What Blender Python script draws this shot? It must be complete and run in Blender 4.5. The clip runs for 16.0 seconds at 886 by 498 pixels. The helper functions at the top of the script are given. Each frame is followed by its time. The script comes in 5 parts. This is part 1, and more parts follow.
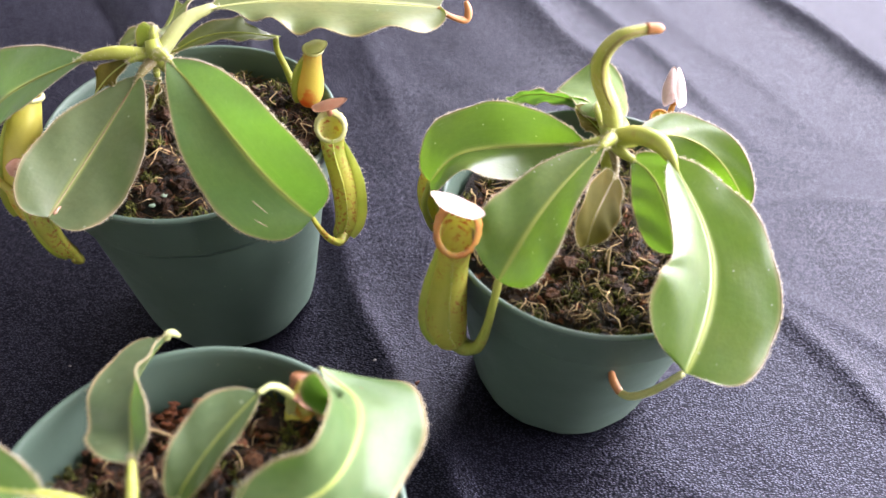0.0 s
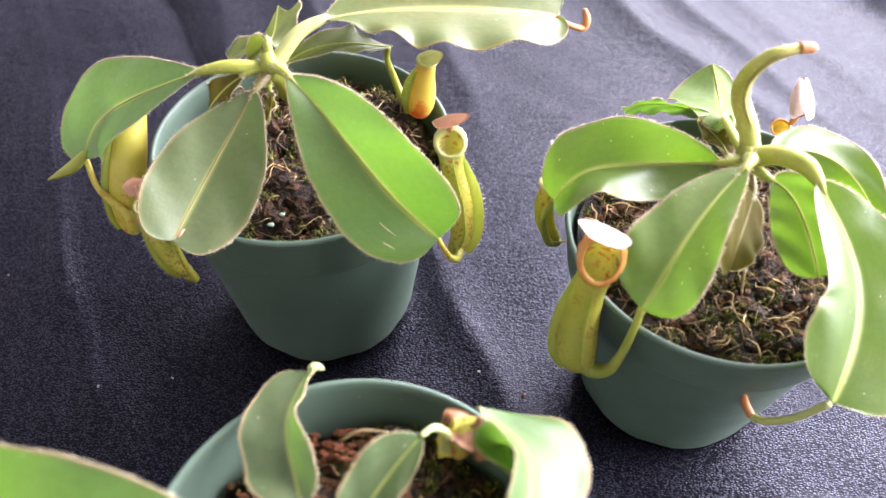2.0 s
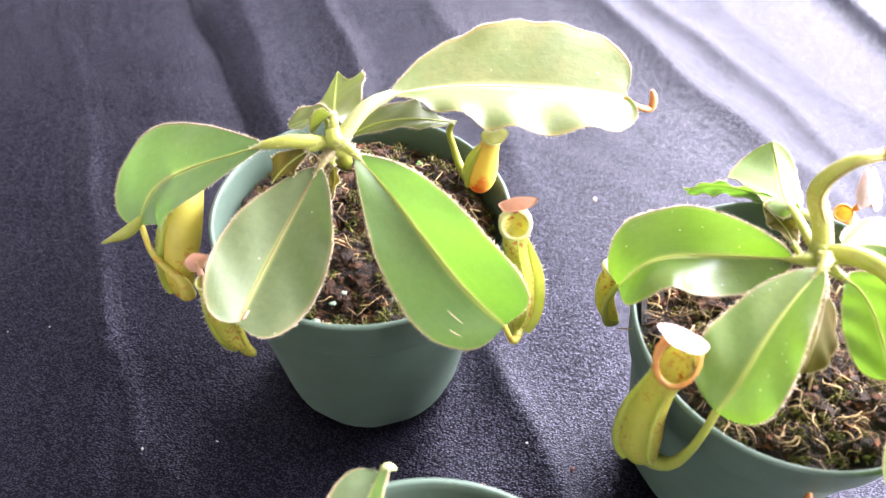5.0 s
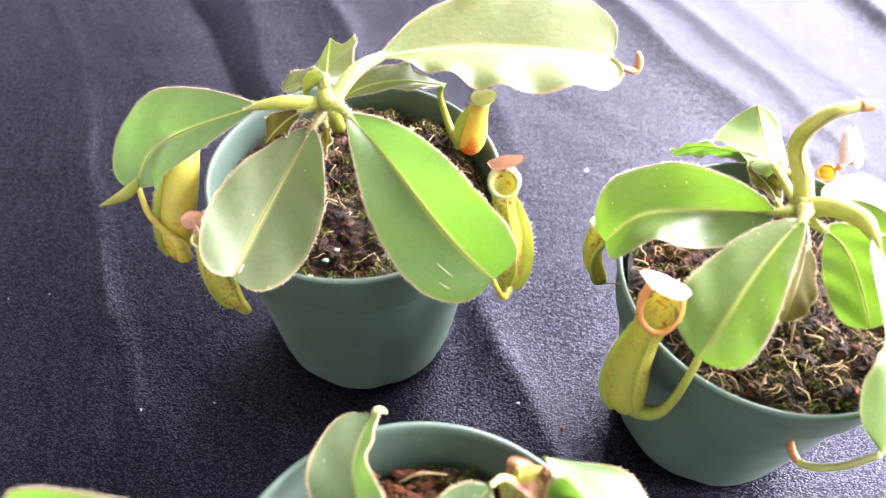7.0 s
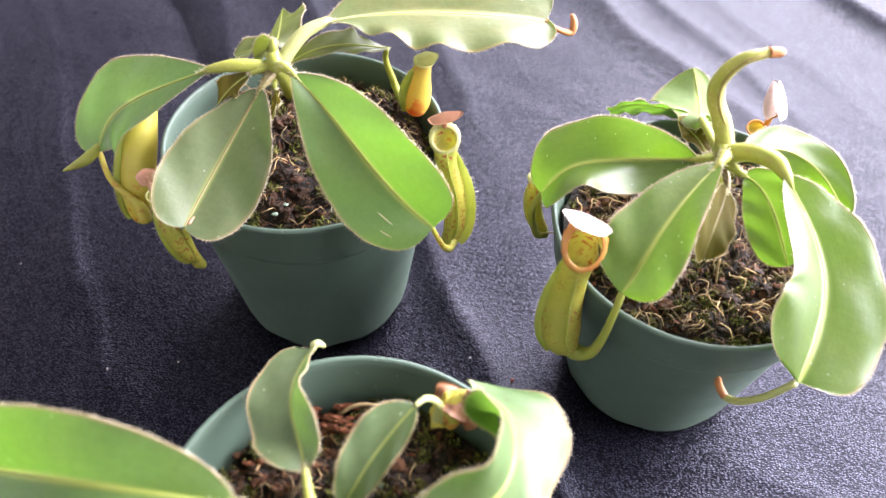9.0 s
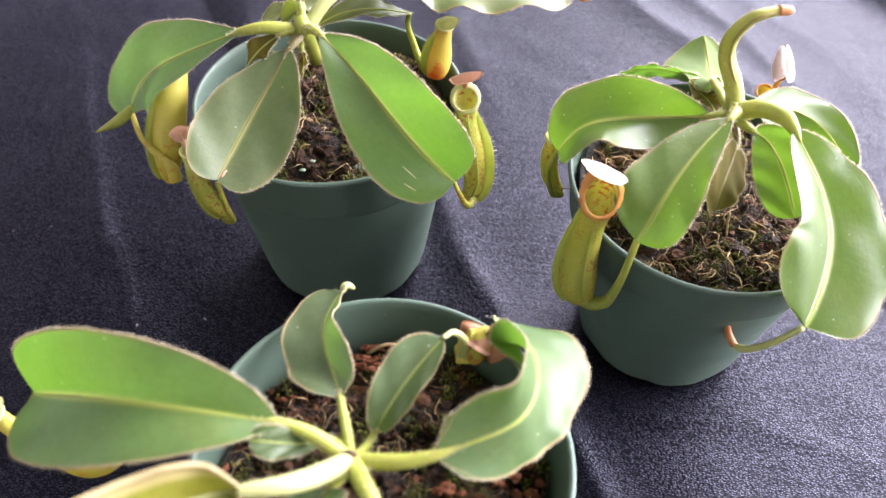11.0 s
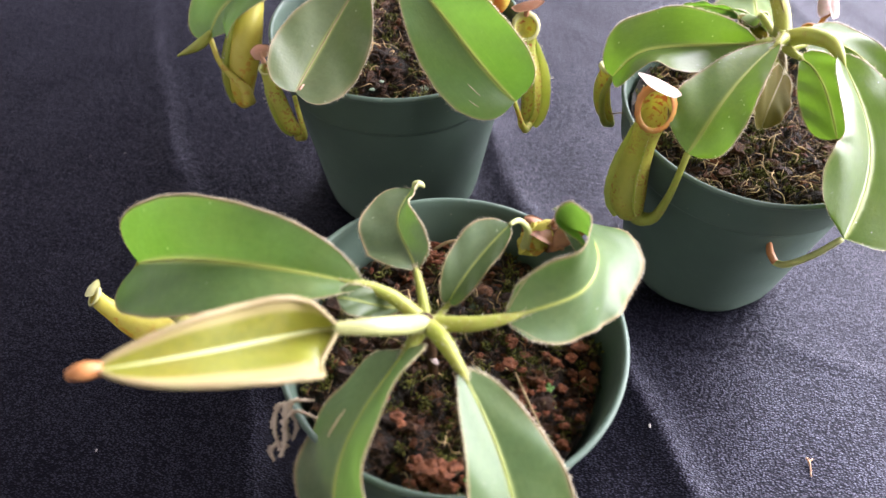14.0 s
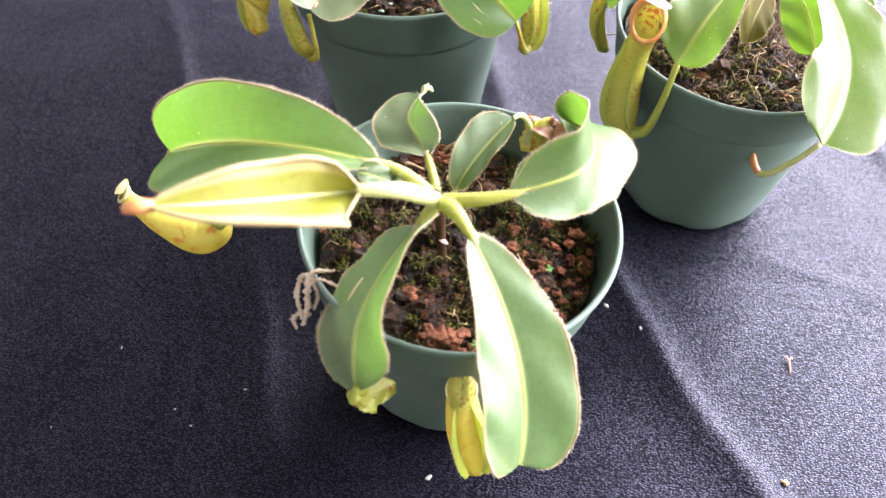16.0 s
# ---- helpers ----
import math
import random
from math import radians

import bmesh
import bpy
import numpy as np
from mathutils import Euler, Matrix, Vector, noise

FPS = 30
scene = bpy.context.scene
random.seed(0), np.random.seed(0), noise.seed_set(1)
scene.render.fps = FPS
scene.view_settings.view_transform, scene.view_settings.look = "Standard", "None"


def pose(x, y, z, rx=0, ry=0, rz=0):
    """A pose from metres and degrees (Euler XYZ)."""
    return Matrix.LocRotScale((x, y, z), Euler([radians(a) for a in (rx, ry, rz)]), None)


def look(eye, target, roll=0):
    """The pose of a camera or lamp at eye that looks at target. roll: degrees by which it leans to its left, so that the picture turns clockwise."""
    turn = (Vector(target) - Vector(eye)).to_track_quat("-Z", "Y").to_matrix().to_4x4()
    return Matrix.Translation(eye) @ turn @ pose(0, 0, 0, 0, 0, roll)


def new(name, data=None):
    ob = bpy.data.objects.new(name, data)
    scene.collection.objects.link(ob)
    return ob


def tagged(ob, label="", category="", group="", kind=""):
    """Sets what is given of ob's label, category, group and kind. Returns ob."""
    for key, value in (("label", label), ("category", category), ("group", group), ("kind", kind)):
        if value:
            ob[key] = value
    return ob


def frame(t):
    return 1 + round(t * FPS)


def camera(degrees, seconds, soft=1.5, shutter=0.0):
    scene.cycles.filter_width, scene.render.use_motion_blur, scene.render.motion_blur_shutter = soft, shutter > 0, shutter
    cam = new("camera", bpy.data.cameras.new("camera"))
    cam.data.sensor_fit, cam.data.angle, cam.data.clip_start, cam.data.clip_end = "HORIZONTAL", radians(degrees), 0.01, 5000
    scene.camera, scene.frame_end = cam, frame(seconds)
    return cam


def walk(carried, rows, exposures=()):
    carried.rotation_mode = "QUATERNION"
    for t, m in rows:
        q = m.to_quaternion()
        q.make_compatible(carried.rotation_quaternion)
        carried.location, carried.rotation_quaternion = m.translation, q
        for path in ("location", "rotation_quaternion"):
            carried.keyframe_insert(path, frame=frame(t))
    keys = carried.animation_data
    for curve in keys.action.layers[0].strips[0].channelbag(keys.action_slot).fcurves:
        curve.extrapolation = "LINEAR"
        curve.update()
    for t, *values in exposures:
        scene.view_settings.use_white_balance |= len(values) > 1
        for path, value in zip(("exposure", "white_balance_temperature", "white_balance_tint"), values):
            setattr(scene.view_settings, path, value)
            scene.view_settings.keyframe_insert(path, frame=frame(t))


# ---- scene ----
cam = camera(54.73, 16.0)
PATH = [
    (0, (0.00432, 0.02456, 0.28592), (-0.00722, 0.22798, 0.06573), 2.74),
    (0.5, (-0.00418, 0.02456, 0.28378), (-0.01511, 0.22679, 0.06246), 2.72),
    (1, (-0.01236, 0.02649, 0.28309), (-0.02605, 0.22480, 0.05840), 2.21),
    (1.5, (-0.02263, 0.03153, 0.28666), (-0.03703, 0.22804, 0.06043), 1.73),
    (2, (-0.03439, 0.03840, 0.29210), (-0.04856, 0.23238, 0.06369), 1.93),
    (2.5, (-0.04296, 0.04693, 0.29987), (-0.05675, 0.24202, 0.07238), 2.52),
    (3, (-0.04811, 0.05284, 0.30609), (-0.06201, 0.24863, 0.07922), 2.84),
    (3.5, (-0.05438, 0.05658, 0.30921), (-0.06770, 0.25187, 0.08187), 2.97),
    (4, (-0.06051, 0.05991, 0.30740), (-0.07339, 0.25464, 0.07955), 3.42),
    (6.5, (-0.05684, 0.04850, 0.30451), (-0.06935, 0.24296, 0.07641), 4.06),
    (7, (-0.05444, 0.04427, 0.30246), (-0.06689, 0.23806, 0.07378), 3.67),
    (7.5, (-0.04229, 0.03899, 0.30310), (-0.05368, 0.23295, 0.07452), 3.39),
    (8, (-0.04186, 0.03113, 0.30216), (-0.05353, 0.22540, 0.07385), 3.29),
    (8.5, (-0.03879, 0.02560, 0.30074), (-0.05069, 0.22015, 0.07268), 3.26),
    (9, (-0.03306, 0.02299, 0.30205), (-0.04528, 0.21846, 0.07480), 2.86),
    (11.5, (-0.03970, -0.00317, 0.30025), (-0.05369, 0.19125, 0.07220), 2.79),
    (12, (-0.04258, -0.00775, 0.29796), (-0.05833, 0.18618, 0.06962), 2.85),
    (12.5, (-0.04468, -0.01207, 0.29801), (-0.06177, 0.18219, 0.07005), 2.78),
    (13, (-0.04409, -0.02225, 0.29630), (-0.06315, 0.17149, 0.06805), 2.76),
    (13.5, (-0.04333, -0.02916, 0.29754), (-0.06414, 0.16448, 0.06935), 2.47),
    (14, (-0.04619, -0.03599, 0.29629), (-0.06706, 0.15728, 0.06779), 2.62),
    (14.5, (-0.04566, -0.04422, 0.29497), (-0.06501, 0.14752, 0.06505), 2.74),
    (15, (-0.04581, -0.05563, 0.29588), (-0.06447, 0.13611, 0.06590), 3.06),
    (15.5, (-0.04581, -0.06437, 0.29351), (-0.06425, 0.12696, 0.06318), 3.11),
    (16, (-0.04611, -0.07445, 0.29187), (-0.06343, 0.11665, 0.06126), 3.54),
]
EXPOSURE = [(0.0, 1.87, 6120, 20), (1.5, 2.01, 6120, 20), (2.5, 2.46, 6120, 20), (3.5, 2.74, 6120, 20), (4.2, 2.76, 6120, 20), (6.5, 2.8, 6120, 20), (9.0, 2.28, 6120, 20), (11.5, 1.92, 6120, 20), (12.5, 1.78, 6120, 20), (14.0, 1.7, 6120, 20), (14.5, 1.76, 6120, 20), (15.2, 2.44, 6120, 20), (16.0, 2.51, 6120, 20)]
walk(cam, [(t, look(eye, target, roll)) for t, eye, target, roll in PATH], EXPOSURE)
cam.data.dof.use_dof, cam.data.dof.focus_distance, cam.data.dof.aperture_fstop = True, 0.31, 10.5
# ---- light ----
world = bpy.data.worlds.new("sky")
scene.world = world
world.use_nodes = True
wn = world.node_tree
sky = wn.nodes.new("ShaderNodeTexSky")
sky.sky_type, sky.sun_disc, sky.sun_elevation, sky.sun_rotation = "NISHITA", False, radians(40), radians(25)
wn.links.new(sky.outputs[0], wn.nodes["Background"].inputs[0])
wn.nodes["Background"].inputs[1].default_value = 0.12


def window_light(name, place, target, width, height, watts, colour):
    lamp = bpy.data.lights.new(name, "AREA")
    lamp.shape, lamp.size, lamp.size_y, lamp.energy, lamp.color = "RECTANGLE", width, height, watts, colour
    ob = new(name, lamp)
    ob.matrix_world = look(place, target)
    return ob


window_light("east_window_daylight", (1.47, 0.62, 0.68), (0.0, 0.2, 0.1), 1.7, 1.6, 60.0, (1.0, 0.985, 0.98))
window_light("north_window_daylight", (0.62, 1.57, 0.95), (0.1, 0.2, 0.1), 1.2, 1.2, 27.0, (1.0, 0.985, 0.98))


# ---- materials ----
def material(name):
    m = bpy.data.materials.new(name)
    m.use_nodes = True
    t = m.node_tree
    return m, t, t.nodes["Principled BSDF"]


def node(t, kind, **values):
    n = t.nodes.new(kind)
    for key, value in values.items():
        n.inputs[key.replace("_", " ")].default_value = value
    return n


def coords(t, stretch=(1, 1, 1)):
    c = t.nodes.new("ShaderNodeTexCoord")
    m = t.nodes.new("ShaderNodeMapping")
    m.inputs["Scale"].default_value = stretch
    t.links.new(c.outputs["Object"], m.inputs[0])
    return m.outputs[0]


def noise_at(t, where, scale, detail=4.0, rough=0.55):
    n = node(t, "ShaderNodeTexNoise", Scale=scale, Detail=detail, Roughness=rough)
    t.links.new(where, n.inputs["Vector"])
    return n.outputs["Fac"]


def ramp(t, fac, stops):
    r = t.nodes.new("ShaderNodeValToRGB")
    e = r.color_ramp.elements
    while len(e) < len(stops):
        e.new(0.5)
    for k, (at, colour) in zip(e, stops):
        k.position, k.color = at, (*colour, 1)
    t.links.new(fac, r.inputs[0])
    return r.outputs[0]


def mix(t, fac, a, b, kind="MIX"):
    m = t.nodes.new("ShaderNodeMix")
    m.data_type, m.blend_type = "RGBA", kind
    for slot, v in ((0, fac), (6, a), (7, b)):
        if hasattr(v, "is_output"):
            t.links.new(v, m.inputs[slot])
        else:
            m.inputs[slot].default_value = v if slot == 0 else (*v, 1)
    return m.outputs[2]


def maths(t, kind, a, b=0.5):
    m = t.nodes.new("ShaderNodeMath")
    m.operation = kind
    for slot, v in ((0, a), (1, b)):
        if hasattr(v, "is_output"):
            t.links.new(v, m.inputs[slot])
        else:
            m.inputs[slot].default_value = v
    return m.outputs[0]


def bump(t, bsdf, height, strength, distance):
    b = node(t, "ShaderNodeBump", Strength=strength, Distance=distance)
    t.links.new(height, b.inputs["Height"])
    t.links.new(b.outputs[0], bsdf.inputs["Normal"])
    return b.outputs[0]


def leaf_material(name, dark, light, vein, margin, glow, gloss=0.32, through_share=0.4, coat=0.12, pale=(0.3, 0.34, 0.22), edge_at=0.925, edge_mix=0.5, specks=190.0, shine=0.38):
    """Waxy leaf: paler along the rib, a thin tan margin, faint lengthwise veins, light shining through."""
    m, t, b = material(name)
    where = coords(t)
    uv = t.nodes.new("ShaderNodeUVMap")
    sep = t.nodes.new("ShaderNodeSeparateXYZ")
    t.links.new(uv.outputs[0], sep.inputs[0])
    u, v = sep.outputs[0], sep.outputs[1]
    patches = noise_at(t, where, 55, 5)
    grain = noise_at(t, where, 900, 3)
    colour = ramp(t, patches, [(0.3, dark), (0.7, light)])
    mottle = ramp(t, noise_at(t, where, 48, 6, 0.7), [(0.44, (0, 0, 0)), (0.7, (1, 1, 1))])
    fine = ramp(t, noise_at(t, where, 420, 4, 0.65), [(0.35, (0.78, 0.8, 0.76)), (0.65, (1.12, 1.1, 1.12))])
    colour = mix(t, maths(t, "MULTIPLY", mottle, 0.45), colour, (light[0] * 1.35, light[1] * 0.95, light[2] * 0.8))
    colour = mix(t, 0.8, colour, fine, "MULTIPLY")
    rnd = t.nodes.new("ShaderNodeObjectInfo").outputs["Random"]
    colour = mix(t, maths(t, "MULTIPLY", rnd, 0.3), colour, light)
    comb = t.nodes.new("ShaderNodeCombineXYZ")
    t.links.new(maths(t, "MULTIPLY", u, 16.0), comb.inputs[0])
    t.links.new(maths(t, "MULTIPLY", v, 1.2), comb.inputs[1])
    veins = node(t, "ShaderNodeTexNoise", Scale=1.6, Detail=2.0)
    t.links.new(comb.outputs[0], veins.inputs["Vector"])
    lines = ramp(t, veins.outputs["Fac"], [(0.47, (0, 0, 0)), (0.5, (1, 1, 1)), (0.53, (0, 0, 0))])
    colour = mix(t, maths(t, "MULTIPLY", lines, 0.07), colour, vein)
    near_rib = ramp(t, u, [(0.0, (1, 1, 1)), (0.035, (0.75, 0.75, 0.75)), (0.075, (0.1, 0.1, 0.1)), (0.13, (0, 0, 0))])
    colour = mix(t, near_rib, colour, vein)
    scuff = ramp(t, noise_at(t, where, 260, 6, 0.7), [(0.66, (0, 0, 0)), (0.76, (1, 1, 1))])
    colour = mix(t, maths(t, "MULTIPLY", scuff, 0.35), colour, pale)
    spots = node(t, "ShaderNodeTexVoronoi", Scale=specks, Randomness=1.0)
    t.links.new(where, spots.inputs["Vector"])
    dots = ramp(t, spots.outputs["Distance"], [(0.05, (1, 1, 1)), (0.085, (0, 0, 0))])
    few = ramp(t, spots.outputs["Color"], [(0.55, (0, 0, 0)), (0.6, (1, 1, 1))])
    colour = mix(t, maths(t, "MULTIPLY", dots, maths(t, "MULTIPLY", few, 0.85)), colour, pale)
    edge = ramp(t, u, [(edge_at, (0, 0, 0)), (min(0.975, edge_at + 0.15), (1, 1, 1))])
    colour = mix(t, maths(t, "MULTIPLY", edge, edge_mix), colour, margin)
    t.links.new(colour, b.inputs["Base Color"])
    t.links.new(maths(t, "ADD", maths(t, "MULTIPLY", patches, 0.25), gloss - 0.1), b.inputs["Roughness"])
    b.inputs["Specular IOR Level"].default_value = shine
    b.inputs["Coat Weight"].default_value = coat
    b.inputs["Coat Roughness"].default_value = 0.2
    quilt = maths(t, "MULTIPLY", noise_at(t, where, 230, 3), 0.3)
    relief = maths(t, "ADD", maths(t, "ADD", quilt, maths(t, "MULTIPLY", veins.outputs["Fac"], 0.1)), maths(t, "ADD", maths(t, "MULTIPLY", grain, 0.15), patches))
    normal = bump(t, b, relief, 0.35, 0.0008)
    tr = t.nodes.new("ShaderNodeBsdfTranslucent")
    tint = mix(t, near_rib, mix(t, 0.75, colour, glow), (0.5, 0.56, 0.12))
    t.links.new(tint, tr.inputs["Color"])
    t.links.new(normal, tr.inputs["Normal"])
    ms = t.nodes.new("ShaderNodeMixShader")
    ms.inputs[0].default_value = through_share
    t.links.new(b.outputs[0], ms.inputs[1])
    t.links.new(tr.outputs[0], ms.inputs[2])
    t.links.new(ms.outputs[0], t.nodes["Material Output"].inputs[0])
    return m


def fleshy(name, base, other, spot, spot_share, rough=0.38, glow=0.25, spot_scale=420.0):
    """Soft plant tissue with blotches; a little light comes through."""
    m, t, b = material(name)
    where = coords(t)
    colour = ramp(t, noise_at(t, where, 90, 4), [(0.3, base), (0.7, other)])
    if spot_share:
        v = noise_at(t, where, spot_scale, 3, 0.6)
        big = noise_at(t, where, 70, 2)
        f = maths(t, "MULTIPLY", ramp(t, v, [(0.53, (0, 0, 0)), (0.6, (1, 1, 1))]), ramp(t, big, [(0.42, (0, 0, 0)), (0.62, (1, 1, 1))]))
        colour = mix(t, maths(t, "MULTIPLY", f, spot_share), colour, spot)
    t.links.new(colour, b.inputs["Base Color"])
    b.inputs["Roughness"].default_value = rough
    bump(t, b, noise_at(t, where, 700, 3), 0.25, 0.0006)
    if glow:
        tr = t.nodes.new("ShaderNodeBsdfTranslucent")
        t.links.new(colour, tr.inputs["Color"])
        ms = t.nodes.new("ShaderNodeMixShader")
        ms.inputs[0].default_value = glow
        t.links.new(b.outputs[0], ms.inputs[1])
        t.links.new(tr.outputs[0], ms.inputs[2])
        t.links.new(ms.outputs[0], t.nodes["Material Output"].inputs[0])
    return m


def plain(name, a, b_, scale, rough, relief=0.3, depth=0.001, metal=0.0, islands=False):
    m, t, b = material(name)
    where = coords(t)
    n = noise_at(t, where, scale, 6, 0.62)
    colour = ramp(t, n, [(0.3, a), (0.7, b_)])
    if islands:
        each = t.nodes.new("ShaderNodeNewGeometry").outputs["Random Per Island"]
        colour = mix(t, 1.0, colour, ramp(t, each, [(0.0, (0.22, 0.22, 0.22)), (0.6, (0.75, 0.72, 0.7)), (1.0, (1.7, 1.6, 1.5))]), "MULTIPLY")
    t.links.new(colour, b.inputs["Base Color"])
    b.inputs["Roughness"].default_value, b.inputs["Metallic"].default_value = rough, metal
    b.inputs["Specular IOR Level"].default_value = 0.22 if islands else 0.35
    bump(t, b, noise_at(t, where, scale * 4, 5), relief, depth)
    return m


LEAF = leaf_material("leaf_green", (0.056, 0.109, 0.028), (0.089, 0.152, 0.041), (0.3, 0.36, 0.06), (0.24, 0.18, 0.09), (0.211, 0.460, 0.024), gloss=0.36, through_share=0.28, coat=0.14)
LEAF_MATT = leaf_material("leaf_matt", (0.070, 0.112, 0.030), (0.103, 0.150, 0.039), (0.29, 0.34, 0.06), (0.24, 0.18, 0.09), (0.230, 0.440, 0.020), gloss=0.68, through_share=0.2, coat=0.0, shine=0.2)
LEAF_DULL = leaf_material("leaf_dull", (0.062, 0.083, 0.033), (0.089, 0.114, 0.046), (0.22, 0.25, 0.07), (0.26, 0.19, 0.1), (0.182, 0.360, 0.028), gloss=0.44, through_share=0.26, coat=0.06, shine=0.32)
LEAF_GREY = leaf_material("leaf_grey_green", (0.062, 0.092, 0.040), (0.090, 0.127, 0.055), (0.24, 0.29, 0.1), (0.34, 0.25, 0.13), (0.18, 0.36, 0.035), gloss=0.42, through_share=0.2, coat=0.08)
LEAF_SHINY = leaf_material("leaf_shiny", (0.053, 0.095, 0.015), (0.083, 0.130, 0.023), (0.3, 0.36, 0.07), (0.28, 0.22, 0.11), (0.240, 0.480, 0.015), gloss=0.31, through_share=0.29, coat=0.2, pale=(0.62, 0.62, 0.5), specks=330.0)
LEAF_WAXY = leaf_material("leaf_waxy", (0.052, 0.094, 0.031), (0.081, 0.129, 0.045), (0.26, 0.31, 0.1), (0.38, 0.28, 0.15), (0.19, 0.4, 0.025), gloss=0.38, through_share=0.18, coat=0.1, pale=(0.38, 0.4, 0.32), shine=0.28)
# Also serves three leaves, its paleness standing for window light on them.
LEAF_YOUNG_OR_LIT = leaf_material("leaf_young_or_lit", (0.082, 0.110, 0.028), (0.120, 0.140, 0.050), (0.32, 0.33, 0.11), (0.28, 0.18, 0.06), (0.269, 0.350, 0.024), gloss=0.4, through_share=0.22, coat=0.14)
LEAF_PALE = leaf_material("leaf_unfurling", (0.12, 0.13, 0.01), (0.165, 0.168, 0.018), (0.4, 0.4, 0.15), (0.38, 0.3, 0.14), (0.3, 0.3, 0.02), gloss=0.32, through_share=0.12, coat=0.4, edge_at=0.6, edge_mix=0.75)
LEAF_BRONZE = leaf_material("leaf_bronze", (0.058, 0.058, 0.009), (0.09, 0.075, 0.014), (0.2, 0.14, 0.035), (0.36, 0.2, 0.08), (0.28, 0.22, 0.015), gloss=0.75, through_share=0.3, coat=0.0, pale=(0.16, 0.14, 0.05), shine=0.18)
SHOOT = fleshy("shoot_skin", (0.34, 0.37, 0.06), (0.45, 0.42, 0.1), (0.36, 0.2, 0.06), 0.3, 0.5)
SEAM = fleshy("shoot_seam", (0.24, 0.19, 0.045), (0.3, 0.26, 0.06), (0.2, 0.09, 0.03), 0.4, 0.6, 0.1)
STEM = fleshy("petiole", (0.28, 0.33, 0.04), (0.38, 0.38, 0.07), (0.34, 0.18, 0.06), 0.3, 0.45)
RIB = fleshy("rib", (0.3, 0.35, 0.06), (0.36, 0.39, 0.09), (0.4, 0.3, 0.1), 0.0, 0.5)
RIB_BROWN = fleshy("rib_brown", (0.2, 0.2, 0.06), (0.26, 0.17, 0.08), (0.3, 0.1, 0.05), 0.5)
WING = fleshy("wing", (0.4, 0.47, 0.06), (0.52, 0.54, 0.1), (0.4, 0.2, 0.05), 0.1, 0.45, 0.45)
RIB_PALE = fleshy("rib_pale", (0.42, 0.44, 0.16), (0.5, 0.5, 0.22), (0.4, 0.3, 0.1), 0.0)
HAIR = fleshy("hair", (0.72, 0.64, 0.46), (0.8, 0.73, 0.56), (0, 0, 0), 0.0, 0.6, 0.6)
MARGIN = fleshy("leaf_margin", (0.3, 0.26, 0.11), (0.36, 0.26, 0.13), (0.36, 0.22, 0.12), 0.3, 0.6, 0.35)
PITCHER = fleshy("pitcher_skin", (0.37, 0.4, 0.055), (0.52, 0.48, 0.08), (0.36, 0.07, 0.03), 0.9, 0.42, 0.38, 800.0)
PITCHER_YELLOW = fleshy("pitcher_yellow", (0.56, 0.5, 0.07), (0.66, 0.58, 0.12), (0.55, 0.2, 0.03), 0.8, 0.4, 0.38, 300.0)
PITCHER_ORANGE = fleshy("pitcher_orange", (0.6, 0.48, 0.08), (0.62, 0.36, 0.07), (0.6, 0.1, 0.02), 0.95, 0.4, 0.35, 120.0)
INSIDE = fleshy("pitcher_inside", (0.66, 0.62, 0.12), (0.7, 0.66, 0.22), (0.5, 0.1, 0.04), 0.9, 0.5, 0.5, 500.0)
LIP_ORANGE = fleshy("lip_orange", (0.55, 0.19, 0.04), (0.56, 0.3, 0.07), (0.4, 0.1, 0.04), 0.4, 0.25)
LIP_YELLOW = fleshy("lip_yellow", (0.58, 0.55, 0.2), (0.62, 0.6, 0.3), (0.5, 0.3, 0.1), 0.2, 0.25)
LID_PINK = fleshy("lid_pink", (0.5, 0.36, 0.32), (0.56, 0.43, 0.38), (0.5, 0.22, 0.16), 0.5, 0.6, 0.3)
LID_RED = fleshy("lid_red", (0.5, 0.24, 0.13), (0.55, 0.3, 0.2), (0.5, 0.14, 0.1), 0.5, 0.35)
TIP_BROWN = fleshy("tip_brown", (0.34, 0.13, 0.04), (0.48, 0.2, 0.06), (0.2, 0.06, 0.02), 0.5, 0.5, 0.1)
DRY = fleshy("dry_tissue", (0.3, 0.15, 0.07), (0.42, 0.25, 0.14), (0.14, 0.06, 0.03), 0.6, 0.7, 0.05)
PALE_DRY = fleshy("pale_dry", (0.42, 0.32, 0.22), (0.52, 0.42, 0.32), (0.3, 0.2, 0.12), 0.5, 0.8, 0.05)
WITHERED = fleshy("withered_skin", (0.2, 0.075, 0.03), (0.34, 0.15, 0.06), (0.06, 0.02, 0.01), 0.7, 0.55, 0.15)
SCAR = fleshy("scar", (0.42, 0.32, 0.17), (0.5, 0.4, 0.24), (0.3, 0.15, 0.08), 0.3, 0.7, 0.0)
SOIL = plain("peat", (0.004, 0.0025, 0.0015), (0.02, 0.011, 0.006), 420, 0.7, 0.9, 0.002)
CHIP = plain("bark", (0.05, 0.016, 0.007), (0.17, 0.06, 0.026), 600, 0.6, 0.7, 0.001, islands=True)
CHIP_DARK = plain("bark_dark", (0.01, 0.0045, 0.002), (0.1, 0.043, 0.017), 600, 0.6, 0.7, 0.001, islands=True)
FIBRE = plain("fibre", (0.25, 0.17, 0.08), (0.5, 0.37, 0.2), 300, 0.7, 0.3, 0.0005, islands=True)
FIBRE_DARK = plain("fibre_dark", (0.03, 0.016, 0.007), (0.12, 0.06, 0.024), 300, 0.65, 0.3, 0.0005, islands=True)
